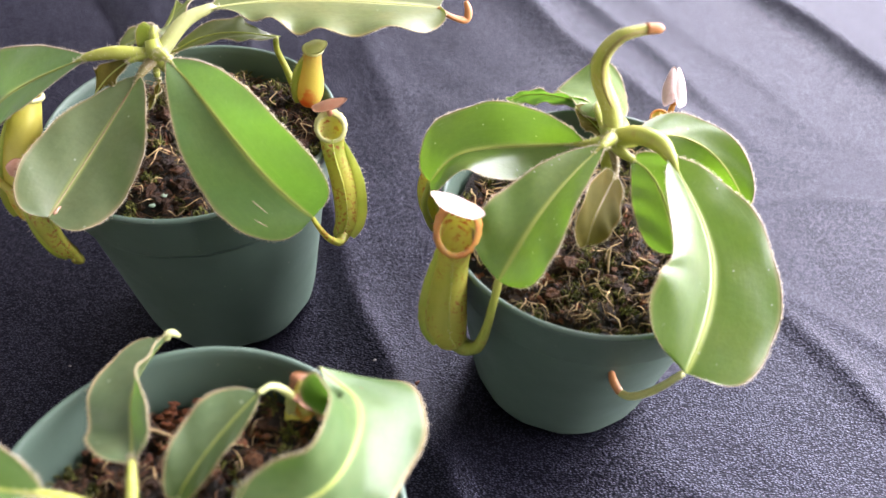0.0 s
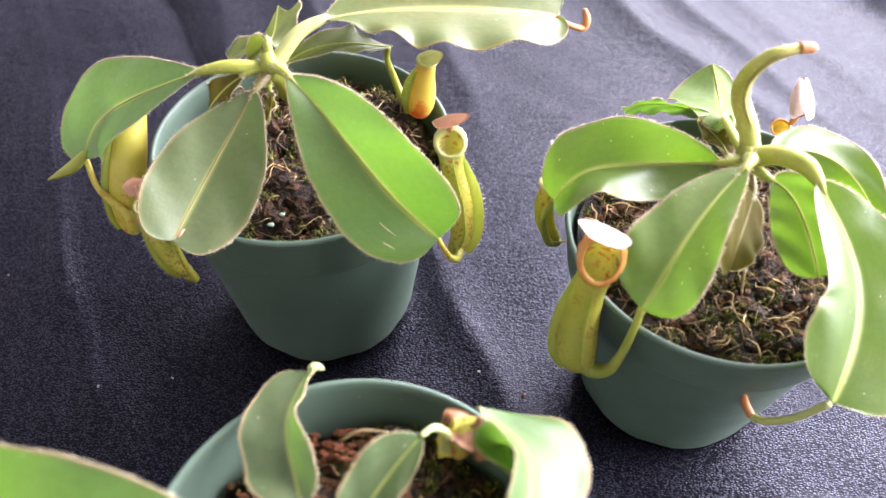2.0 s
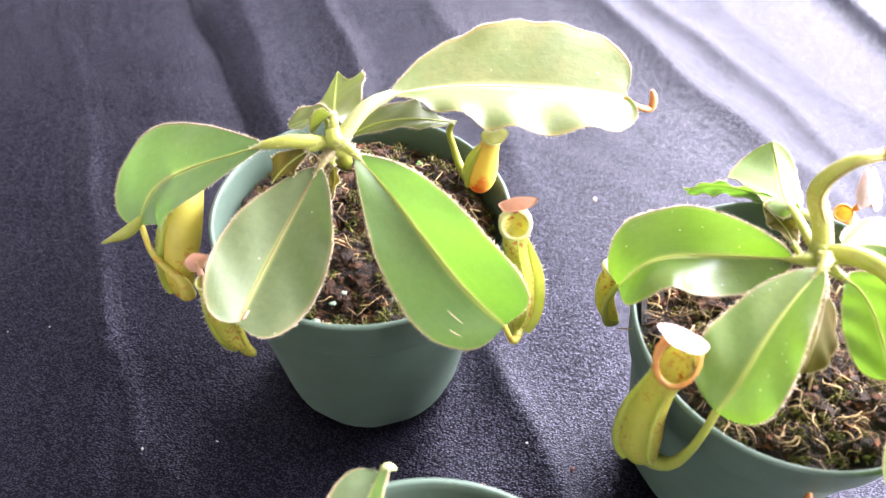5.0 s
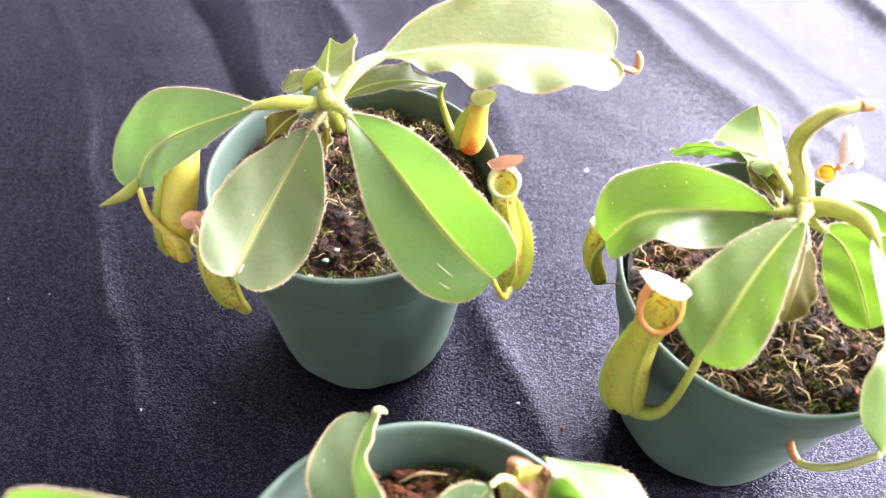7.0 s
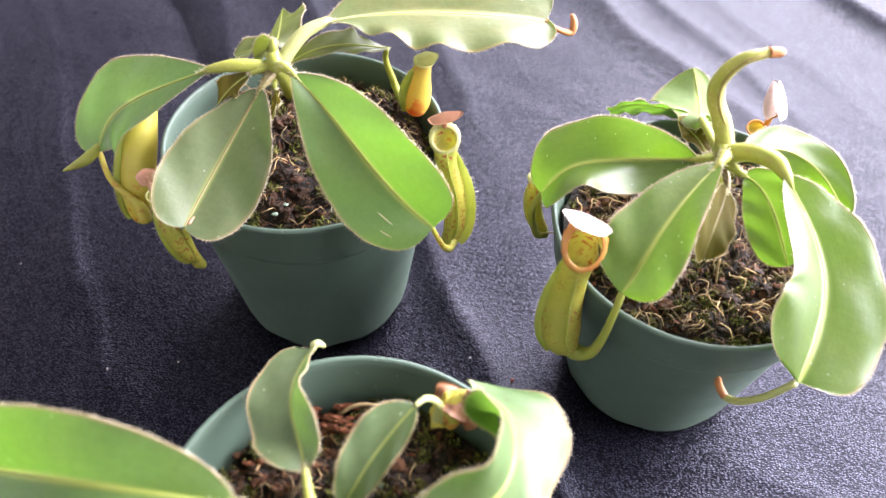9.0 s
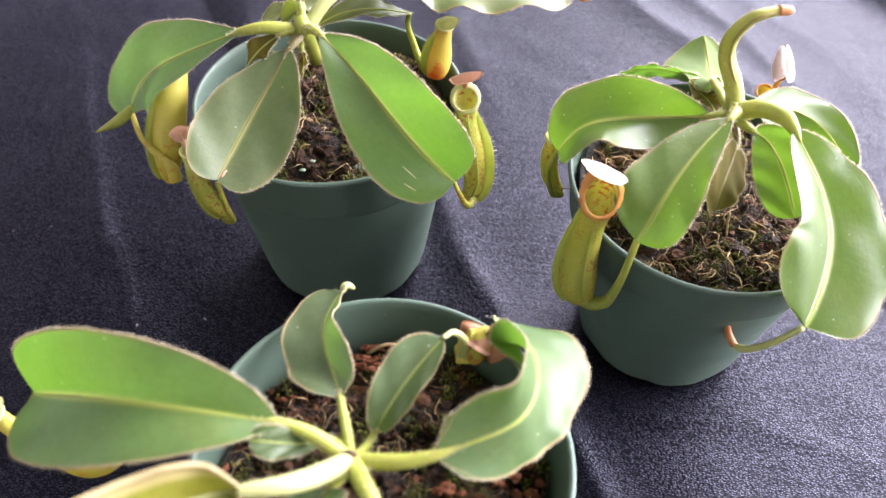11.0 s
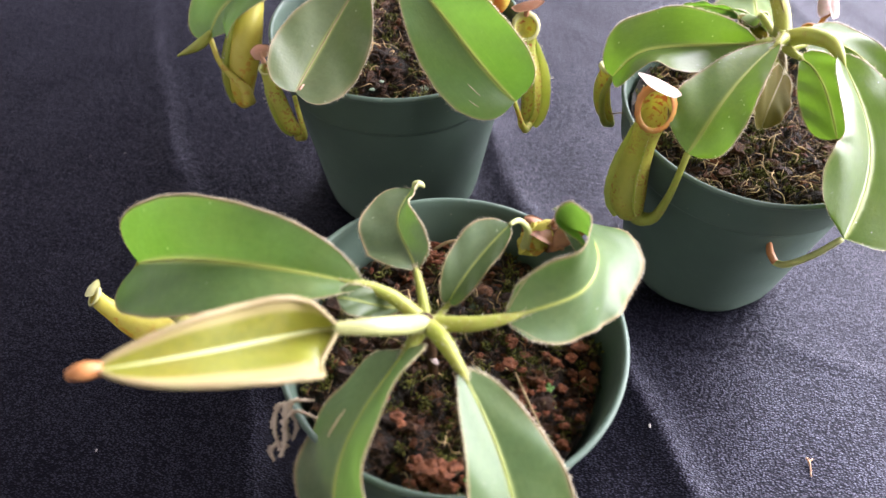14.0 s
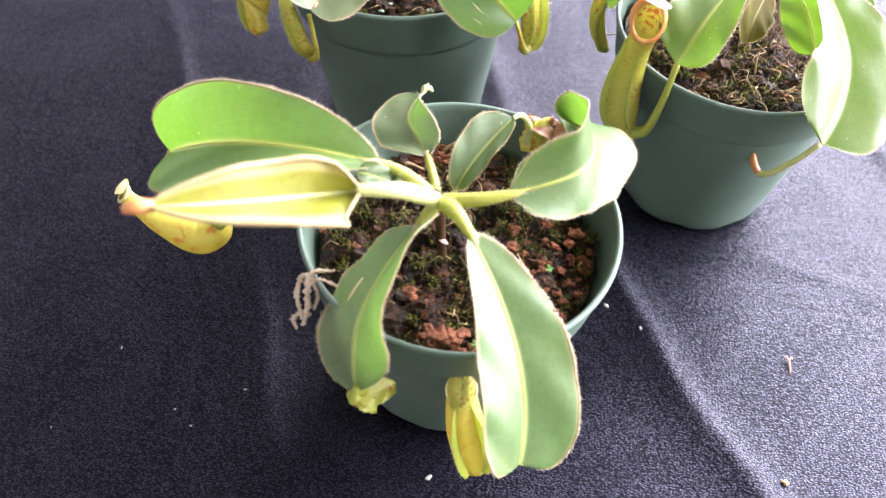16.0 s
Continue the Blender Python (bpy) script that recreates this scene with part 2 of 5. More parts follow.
MOSS = plain("moss", (0.05, 0.058, 0.012), (0.17, 0.17, 0.035), 300, 0.8, 0.5, 0.001, islands=True)
MOSS_PALE = plain("lichen", (0.16, 0.22, 0.16), (0.3, 0.36, 0.26), 300, 0.85, 0.5, 0.001)
LINT = plain("lint", (0.28, 0.25, 0.23), (0.42, 0.38, 0.35), 300, 0.9)


def pot_material():
    m, t, b = material("green_plastic")
    where = coords(t)
    c = ramp(t, noise_at(t, where, 28, 5), [(0.3, (0.069, 0.102, 0.076)), (0.75, (0.088, 0.126, 0.094))])
    dust = ramp(t, noise_at(t, where, 320, 6, 0.7), [(0.62, (0, 0, 0)), (0.8, (1, 1, 1))])
    c = mix(t, maths(t, "MULTIPLY", dust, 0.25), c, (0.16, 0.2, 0.16))
    specks = node(t, "ShaderNodeTexVoronoi", Scale=150.0)
    t.links.new(where, specks.inputs["Vector"])
    dots = ramp(t, specks.outputs["Distance"], [(0.03, (1, 1, 1)), (0.06, (0, 0, 0))])
    c = mix(t, maths(t, "MULTIPLY", dots, 0.6), c, (0.3, 0.28, 0.22))
    t.links.new(c, b.inputs["Base Color"])
    t.links.new(ramp(t, noise_at(t, where, 60, 4), [(0.3, (0.4, 0.4, 0.4)), (0.7, (0.52, 0.52, 0.52))]), b.inputs["Roughness"])
    b.inputs["Specular IOR Level"].default_value = 0.32
    bump(t, b, noise_at(t, where, 1500, 2), 0.15, 0.0003)
    return m


POT = pot_material()


def cloth_material():
    """Dark navy satin-backed crepe: pebbled weave that sparkles against the light."""
    m, t, b = material("navy_crepe")
    where = coords(t)
    cells = node(t, "ShaderNodeTexVoronoi", Scale=1650.0, Randomness=0.85)
    t.links.new(coords(t, (0.55, 1.0, 1.0)), cells.inputs["Vector"])
    pebble = maths(t, "SUBTRACT", 1.0, cells.outputs["Distance"])
    clumps = noise_at(t, coords(t, (0.5, 1.0, 1.0)), 700, 2, 0.5)
    threads = noise_at(t, coords(t, (0.05, 1.0, 1.0)), 300, 2, 0.5)
    broad = noise_at(t, where, 9, 4)
    # Shade of the weave is put into the colour: gaps darker, pebble tops paler.
    c = ramp(t, pebble, [(0.4, (0.0012, 0.001, 0.0018)), (0.7, (0.0025, 0.0022, 0.004)), (0.95, (0.011, 0.0105, 0.018))])
    c = mix(t, maths(t, "MULTIPLY", broad, 0.25), c, (0.005, 0.0045, 0.0075))
    t.links.new(c, b.inputs["Base Color"])
    t.links.new(ramp(t, broad, [(0.3, (0.32, 0.32, 0.32)), (0.7, (0.39, 0.39, 0.39))]), b.inputs["Roughness"])
    # Gaps are also given less shine than the tops, for a stronger sparkle.
    shine = ramp(t, maths(t, "ADD", pebble, maths(t, "MULTIPLY", maths(t, "SUBTRACT", clumps, 0.5), 0.6)), [(0.45, (0.1, 0.1, 0.1)), (0.68, (0.31, 0.31, 0.31)), (0.95, (0.56, 0.56, 0.56))])
    t.links.new(shine, b.inputs["Specular IOR Level"])
    b.inputs["Specular Tint"].default_value = (0.73, 0.72, 1.0, 1)
    b.inputs["Sheen Weight"].default_value = 0.08
    b.inputs["Sheen Roughness"].default_value = 0.35
    b.inputs["Sheen Tint"].default_value = (0.7, 0.7, 1.0, 1)
    h = maths(t, "ADD", pebble, maths(t, "ADD", maths(t, "MULTIPLY", clumps, 0.25), maths(t, "MULTIPLY", threads, 0.6)))
    bump(t, b, h, 1.0, 0.00026)
    return m


CLOTH = cloth_material()
# Wall and ceiling greys are set by how much light should bounce back.
WALL = plain("wall_paint", (0.31, 0.305, 0.3), (0.35, 0.345, 0.34), 3, 0.8, 0.1, 0.001)
# Paler paint for two unseen walls, so they throw fill onto the pot fronts.
WALL_FILL = plain("wall_paint_fill", (0.5, 0.495, 0.485), (0.56, 0.555, 0.545), 3, 0.8, 0.1, 0.001)
CEILING = plain("ceiling_paint", (0.26, 0.255, 0.25), (0.3, 0.295, 0.29), 3, 0.8, 0.1, 0.001)
FLOOR = plain("floor_lino", (0.3, 0.27, 0.23), (0.38, 0.34, 0.29), 4, 0.5, 0.1, 0.001)
TABLE_TOP = plain("table_laminate", (0.5, 0.47, 0.42), (0.56, 0.53, 0.48), 5, 0.45, 0.1, 0.001)
FRAME_WHITE = plain("window_frame_paint", (0.74, 0.74, 0.72), (0.8, 0.8, 0.78), 6, 0.4, 0.1, 0.001)


# ---- building blocks ----
def mesh_of(name, verts, faces, mat, smooth=True, uv=None):
    me = bpy.data.meshes.new(name)
    me.from_pydata([tuple(map(float, v)) for v in verts], [], faces)
    if uv is not None:
        layer = me.uv_layers.new(name="uv")
        flat = np.empty(len(me.loops), dtype=np.int32)
        me.loops.foreach_get("vertex_index", flat)
        layer.data.foreach_set("uv", np.asarray(uv, dtype=np.float32)[flat].ravel())
    me.materials.append(mat)
    if smooth:
        me.polygons.foreach_set("use_smooth", [True] * len(me.polygons))
    me.update()
    return me


def part(name, geo, mat, parent, label="", kind="", smooth=True):
    """One mesh object under a thing or a part. geo: vertices, faces and perhaps a uv for each vertex."""
    ob = new(name, mesh_of(name, geo[0], geo[1], mat, smooth, geo[2] if len(geo) > 2 else None))
    ob.parent = parent
    return tagged(ob, label, kind=kind)


def joined(pieces):
    verts, faces = [], []
    for v, f in pieces:
        k = len(verts)
        verts.extend(v)
        faces.extend([tuple(i + k for i in q) for q in f])
    return verts, faces


def spline(points, n):
    """n points on a Catmull-Rom curve through the given rows (any width)."""
    p = np.asarray(points, float)
    p = np.vstack([2 * p[0] - p[1], p, 2 * p[-1] - p[-2]])
    out = []
    for s in np.linspace(0, len(p) - 3 - 1e-9, n):
        i, u = int(s), s - int(s)
        a, b, c, d = p[i : i + 4]
        out.append(0.5 * (2 * b + (c - a) * u + (2 * a - 5 * b + 4 * c - d) * u**2 + (3 * b - a - 3 * c + d) * u**3))
    return np.array(out)


def unit(v):
    v = np.asarray(v, float)
    return v / max(np.linalg.norm(v), 1e-12)


def tube(points, radii, around=10, along=24, flat=1.0, rough=0.0, seed=0):
    """A closed tube along a curve; flat squeezes it across."""
    rng = np.random.default_rng(seed)
    c = spline(np.column_stack([np.asarray(points, float), radii]), along)
    p, r = c[:, :3], np.maximum(c[:, 3], 1e-5)
    tan = np.gradient(p, axis=0)
    side = unit(np.cross(tan[0], (0.31, -0.6, 0.74)))
    verts = []
    for k in range(along):
        d = unit(tan[k])
        side = unit(side - (side @ d) * d)
        up = np.cross(d, side)
        for j in range(around):
            a = 2 * math.pi * j / around
            q = r[k] * (1 + rough * rng.normal())
            verts.append(p[k] + q * (math.cos(a) * side + flat * math.sin(a) * up))
    faces = [(k * around + j, k * around + (j + 1) % around, (k + 1) * around + (j + 1) % around, (k + 1) * around + j) for k in range(along - 1) for j in range(around)]
    faces.append(tuple(range(around - 1, -1, -1)))
    faces.append(tuple((along - 1) * around + j for j in range(around)))
    return verts, faces


def lathe(profile, around=96):
    verts = [(r * math.cos(2 * math.pi * j / around), r * math.sin(2 * math.pi * j / around), z) for r, z in profile for j in range(around)]
    n = len(profile)
    faces = [(k * around + j, k * around + (j + 1) % around, (k + 1) * around + (j + 1) % around, (k + 1) * around + j) for k in range(n - 1) for j in range(around)]
    return verts, faces


# ---- leaves ----
def bezier(points, s):
    n = len(points) - 1
    basis = np.stack([math.comb(n, i) * s**i * (1 - s) ** (n - i) for i in range(n + 1)], -1)
    slope = np.stack([math.comb(n - 1, i) * s**i * (1 - s) ** (n - 1 - i) for i in range(n)], -1)
    return basis @ points, slope @ (n * np.diff(points, axis=0))


def blade(rib, facing, wide_left, wide_right, swell, blunt, turns, folds, lobe, arch=0.0, wave=0.0, other_wave=None, waves=5.0, along=44, across=9, ripple=0.0006, ragged=0.006, seed=0):
    """A leaf blade on a curved rib: its widths, where it is widest, how it turns about the rib, how its halves fold up."""
    rib, s = np.asarray(rib, float), 1 - (1 - np.linspace(0, 1, along)) ** 1.5
    m, tan = bezier(rib, s)
    tan = tan / np.linalg.norm(tan, axis=1, keepdims=True)
    f = np.asarray(facing, float)
    nor = f - (tan @ f)[:, None] * tan
    nor /= np.linalg.norm(nor, axis=1, keepdims=True)
    side = np.cross(tan, nor)
    b0, b1, b2 = turns
    turn = b0 * (1 - s) * (1 - 2 * s) + 4 * b1 * s * (1 - s) + b2 * s * (2 * s - 1)
    c, q = np.cos(turn)[:, None], np.sin(turn)[:, None]
    side, nor = c * side + q * nor, c * nor - q * side
    top = swell / (swell + blunt)
    w = np.clip(s, 1e-4, 1) ** swell * np.clip(1 - s, 0, 1) ** blunt / (top**swell * (1 - top) ** blunt)
    rng = np.random.default_rng(seed)
    ph = rng.uniform(0, 6.28, 4)
    us = np.linspace(-1, 1, 2 * across + 1)
    rows, uvs = [], []
    for u in us:
        a = abs(u)
        width, fold, sign = (wide_left, folds[0], 1) if u >= 0 else (wide_right, folds[1], -1)
        out = sign * math.cos(fold) * side + math.sin(fold) * nor
        lift = arch * (a - a * a) * width * w + (wave if u > 0 else wave if other_wave is None else other_wave) * a**3 * np.sin(waves * 6.28 * s + ph[0 if u > 0 else 1]) * np.minimum(1, 4 * s) + ripple * a * np.sin(17 * s + 5 * u + ph[2]) * w
        jag = 1 + ragged * a**6 * np.sin(46 * s + ph[3] + 3 * u)
        rows.append(m + tan * (lobe * 0.02 * s**4 * w * a)[:, None] + (a * width * w * jag)[:, None] * out + lift[:, None] * nor)
        uvs.append(np.column_stack([np.full(along, a), s]))
    grid = np.array(rows)
    du, dv = np.gradient(grid, axis=0), np.gradient(grid, axis=1)
    n = np.cross(dv, du)
    n /= np.maximum(np.linalg.norm(n, axis=2, keepdims=True), 1e-12)
    cols = len(us)
    faces = [(i * along + k, i * along + k + 1, (i + 1) * along + k + 1, (i + 1) * along + k) for i in range(cols - 1) for k in range(along - 1)]
    return (grid.reshape(-1, 3), faces, np.array(uvs).reshape(-1, 2)), grid, n


def fringe(edge, away, length, step, seed, lift=None):
    """Fine hairs standing off an edge."""
    rng = np.random.default_rng(seed)
    verts, faces = [], []
    d = np.r_[0, np.cumsum(np.linalg.norm(np.diff(edge, axis=0), axis=1))]
    for x in np.arange(0, d[-1], step):
        x = min(d[-1], x + rng.uniform(-0.4, 0.4) * step)
        p = np.array([np.interp(x, d, edge[:, k]) for k in range(3)])
        o = unit([np.interp(x, d, away[:, k]) for k in range(3)])
        along = unit([np.interp(min(x + 0.001, d[-1]), d, edge[:, k]) - np.interp(max(x - 0.001, 0), d, edge[:, k]) for k in range(3)])
        tip = p + length * rng.uniform(0.4, 1.15) * unit(o + rng.normal(0, 0.35, 3))
        w = along * 0.00009
        up = np.cross(along, o) * 0.00009
        k = len(verts)
        verts += [p - w, p + w, p + up, tip]
        faces += [(k, k + 1, k + 3), (k + 1, k + 2, k + 3), (k + 2, k, k + 3)]
    return verts, faces


def bristles(points, radii, count, length, seed):
    """Fine pale hairs standing all over a tube."""
    rng = np.random.default_rng(seed)
    c = spline(np.column_stack([np.asarray(points, float), radii]), 60)
    verts, faces = [], []
    for _ in range(count):
        k = int(rng.integers(1, 58))
        d = unit(c[k + 1, :3] - c[k - 1, :3])
        o = unit(np.cross(d, rng.normal(0, 1, 3)))
        s = np.cross(d, o) * 0.00008
        q = c[k, :3] + o * c[k, 3] * 0.95
        i = len(verts)
        verts += [q - s, q + s, q + d * 0.0001, q + length * rng.uniform(0.4, 1.1) * unit(o + rng.normal(0, 0.3, 3))]
        faces += [(i, i + 1, i + 3), (i + 1, i + 2, i + 3), (i + 2, i, i + 3)]
    return verts, faces


def leaf(plant, origin, rib, facing, shape, mat, crown=None, stalk=0.0021, bow=0.0, label="", rib_mat=None, hairs=0.0012, seed=0, bead=0.0001, **more):
    """A leaf under its plant: blade, rib, stalk and hairy margin."""
    wl, wr, swell, blunt, b0, b1, b2, fl, fr, lobe = shape
    rib = np.asarray(rib, float) - origin
    geo, grid, n = blade(rib, facing, wl, wr, swell, blunt, (b0, b1, b2), (fl, fr), lobe, seed=seed, **more)
    ob = part("leaf", geo, mat, plant, label)
    mid = grid.shape[0] // 2
    line, nn = grid[mid], n[mid]
    if (nn @ np.asarray(facing, float)).mean() < 0:
        nn = -nn
    pick = np.linspace(0, len(line) - 1, 9).astype(int)
    r0 = min(0.0008, stalk * 0.38)
    part("midrib", tube(line[pick] + nn[pick] * 0.0001, np.linspace(r0 * 0.5, 0.00016, 9), 8, 40, 0.8), rib_mat or RIB, ob, "pale raised midrib")
    if crown is not None:
        c = np.asarray(crown, float) - origin
        first, second = line[0], line[3]
        back = first - unit(second - first) * np.linalg.norm(first - c) * 0.4
        back = back * 0.45 + (first * 0.55 + c * 0.45) * 0.55
        back[2] += bow
        way, thick = [c, back, first, line[1], line[2]], [stalk * 1.0, stalk * 0.92, stalk * 0.62, stalk * 0.3, 0.0002]
        part("petiole", tube(way, thick, 10, 22), rib_mat or STEM, ob, "thick hairy leaf stalk")
        if hairs:
            part("petiole_fuzz", bristles(way, thick, 170, 0.0015, seed + 5), HAIR, ob, "fine pale hairs on the leaf stalk", kind="stuff")
    beads = [tube(g[::2], np.full(len(g[::2]), bead) * np.sin(np.linspace(0.35, 2.85, len(g[::2]))) ** 0.5, 7, 60) for g in (grid[-1], grid[0])]
    part("margin", joined(beads), MARGIN, ob, "thickened tan leaf margin")
    if hairs:
        a, b = grid[-1], grid[0]
        e1 = fringe(a, a - grid[-3], hairs, 0.00026, seed + 1)
        e2 = fringe(b, b - grid[2], hairs, 0.00026, seed + 2)
        part("margin_fuzz", joined([e1, e2]), HAIR, ob, "fine pale hairs along the leaf margin", kind="stuff")
    return ob


def tendril(owner, origin, points, radii, mat, label="", along=26):
    return part("tendril", tube(np.asarray(points, float) - origin, radii, 9, along), mat, owner, label)


# ---- pitchers ----
def pitcher(plant, origin, points, radii, mouth, lip=0.0009, lip_wide=1.0, spread=0.35, skin=None, inner=None, rim=None, label="", lid=None, lid_mat=None, wing=None, flat=0.9, oval=1.0, around=36, along=30):
    """A trap: a bulging open tube with a rounded lip, an inside, a lid and fringed wings. mouth: the way the opening faces."""
    pts = np.asarray(points, float) - origin
    c = spline(np.column_stack([pts, radii]), along)
    p, r = c[:, :3], np.maximum(c[:, 3], 2e-4)
    tan = np.gradient(p, axis=0)
    m = unit(mouth)
    ref = unit(np.cross(m, (0.1, 0.2, 1.0)))
    rings = []
    for k in range(along):
        u = k / (along - 1)
        d = unit(unit(tan[k]) * (1 - max(0.0, (u - 0.6) / 0.4) ** 1.5) + m * max(0.0, (u - 0.6) / 0.4) ** 1.5)
        side = unit(ref - (ref @ d) * d)
        up = np.cross(d, side)
        close = min(1.0, math.sqrt(max(0.0, 1 - (1 - min(1.0, u / 0.1)) ** 2)) + 0.02)
        rings.append([p[k] + close * r[k] * (math.cos(a) * side + (flat + (oval - flat) * u) * math.sin(a) * up) for a in np.linspace(0, 2 * math.pi, around, endpoint=False)])
    rings = np.array(rings)
    verts = rings.reshape(-1, 3)
    quads = lambda lo, hi, rev=False: [((k * around + j, k * around + (j + 1) % around, (k + 1) * around + (j + 1) % around, (k + 1) * around + j)[:: -1 if rev else 1]) for k in range(lo, hi) for j in range(around)]  # noqa: E731
    faces = quads(0, along - 1) + [tuple(range(around - 1, -1, -1))]
    ob = part("pitcher", (verts, faces), skin or PITCHER, plant, label)
    low = int(along * 0.84)
    mids = rings.mean(axis=1, keepdims=True)
    inn = (mids + (rings - mids) * 0.9)[low:]
    iv = inn.reshape(-1, 3)
    nf = [(k * around + j, (k + 1) * around + j, (k + 1) * around + (j + 1) % around, k * around + (j + 1) % around) for k in range(along - low - 1) for j in range(around)]
    part("lining", (iv, nf + [tuple(range(around))]), inner or INSIDE, ob, "speckled inner wall")
    top = rings[-1]
    lip_verts, lip_faces = [], []
    mid = top.mean(axis=0)
    for j in range(around):
        o = unit(top[j] - mid)
        slope = unit(o * 0.86 - m * 0.5)
        rise = unit(m * 0.86 + o * 0.5)
        ridge = (1 + 0.09 * (-1) ** j) * (1 + 0.7 * max(0.0, o[2]))
        for a in np.linspace(0, 2 * math.pi, 8, endpoint=False):
            lip_verts.append(top[j] + lip * ridge * (lip_wide * (math.cos(a) + 0.45) * slope + math.sin(a) * rise) + m * lip * 0.3)
    for j in range(around):
        for a in range(8):
            lip_faces.append((j * 8 + a, j * 8 + (a + 1) % 8, ((j + 1) % around) * 8 + (a + 1) % 8, ((j + 1) % around) * 8 + a))
    part("lip", (lip_verts, lip_faces), rim or LIP_YELLOW, ob, "glossy rolled lip")
    if lid:
        centre, ends, across, normal = lid
        lid_part(ob, origin, centre, ends, across, normal, lid_mat or LID_PINK, hinge=top)
    if wing:
        way, width = wing
        for sgn, turn in ((1, spread), (-1, -spread)):
            edge_in, edge_out = [], []
            for k in range(3, along - 2):
                d = unit(tan[k])
                o = unit(np.asarray(way, float) - (np.asarray(way, float) @ d) * d)
                o = unit(o * math.cos(turn) + np.cross(d, o) * math.sin(turn))
                u = (k - 3) / (along - 6)
                base = p[k] + o * r[k] * 0.93
                edge_in.append(base)
                edge_out.append(base + o * width * (math.sin(math.pi * min(1, 0.12 + u * 0.95)) ** 0.6) * (1 + 0.03 * math.sin(k * 2.3)))
            ei, eo = np.array(edge_in), np.array(edge_out)
            nrm = unit(np.cross(ei[-1] - ei[0], eo[5] - ei[5])) * 0.00018
            n = len(ei)
            v = np.concatenate([ei + nrm, eo + nrm * 0.5, ei - nrm, eo - nrm * 0.5])
            f = []
            for k in range(n - 1):
                f += [(k, k + 1, n + k + 1, n + k), (2 * n + k, 3 * n + k, 3 * n + k + 1, 2 * n + k + 1), (n + k, n + k + 1, 3 * n + k + 1, 3 * n + k)]
            w = part("wing", (v, f), WING, ob, "thin fringed wing down the front")
            part("wing_fuzz", fringe(eo, eo - ei, 0.0016, 0.0011, n + sgn), HAIR, ob, "stiff hairs on the wing", kind="stuff")
    return ob


def lid_part(owner, origin, centre, ends, across, normal, mat, hinge=None, cup=0.25, label="small rounded lid"):
    """A cupped oval lid; ends: half of its long axis as a vector; across: half its width."""
    c, a = np.asarray(centre, float) - origin, np.asarray(ends, float)
    n = unit(np.asarray(normal, float) - (np.asarray(normal, float) @ unit(a)) * unit(a))
    b = np.cross(n, unit(a)) * across
    verts, faces, rings, seg = [], [], 7, 28
    for low in (0, 1):
        for i in range(rings):
            q = i / (rings - 1)
            for j in range(seg):
                t = 2 * math.pi * j / seg
                wob = 1 + 0.06 * math.sin(3 * t + 1) + 0.04 * math.sin(5 * t)
                z = -cup * across * q**2 + 0.06 * across * math.sin(2 * t + 0.5) * q + (-0.0005 * (1.2 - q) if low else 0.0)
                verts.append(c + q * wob * (math.cos(t) * a + math.sin(t) * b) + z * n)
    for low in (0, 1):
        k0 = low * rings * seg
        for i in range(rings - 1):
            for j in range(seg):
                f = (k0 + i * seg + j, k0 + i * seg + (j + 1) % seg, k0 + (i + 1) * seg + (j + 1) % seg, k0 + (i + 1) * seg + j)
                faces.append(f if not low else f[::-1])
    e, g = (rings - 1) * seg, (2 * rings - 1) * seg
    faces += [(e + j, g + j, g + (j + 1) % seg, e + (j + 1) % seg) for j in range(seg)]
    ob = part("lid", (verts, faces), mat, owner, label)
    if hinge is not None:
        k = int(np.argmin(np.linalg.norm(hinge - c, axis=1)))
        part("lid_hinge", tube([hinge[k], (hinge[k] + c) / 2 - n * 0.0006, c - n * 0.0008], [0.0011, 0.001, 0.0012], 8, 8), mat, owner, "short neck of the lid")
    return ob


# ---- room out of view, and table ----
def box(x0, x1, y0, y1, z0, z1):
    v = [(x, y, z) for z in (z0, z1) for x, y in ((x0, y0), (x1, y0), (x1, y1), (x0, y1))]
    return v, [(3, 2, 1, 0), (4, 5, 6, 7), (0, 1, 5, 4), (1, 2, 6, 5), (2, 3, 7, 6), (3, 0, 4, 7)]


def setting(name, geo, mat, label="", category=""):
    ob = new(name, mesh_of(name, geo[0], geo[1], mat, False))
    return tagged(ob, label, category, kind="structure")


# The room is never in view; it encloses the set and tones its bounced light.
setting("floor", box(-2.1, 1.6, -2.1, 1.7, -0.85, -0.75), FLOOR, "plain beige floor under the table", "floor")
setting("ceiling", box(-2.1, 1.6, -2.1, 1.7, 1.85, 1.95), CEILING, "unseen grey ceiling, toned to limit bounced light", "ceiling")
# South and west walls are out of view, added as reflectors for the pots.
setting("wall_south", box(-2.1, 1.6, -2.2, -2.1, -0.75, 1.85), WALL_FILL, "unseen pale wall behind the table, added to bounce fill light", "wall")
setting("wall_west", box(-2.2, -2.1, -2.1, 1.7, -0.75, 1.85), WALL_FILL, "unseen pale side wall, added to bounce fill light", "wall")


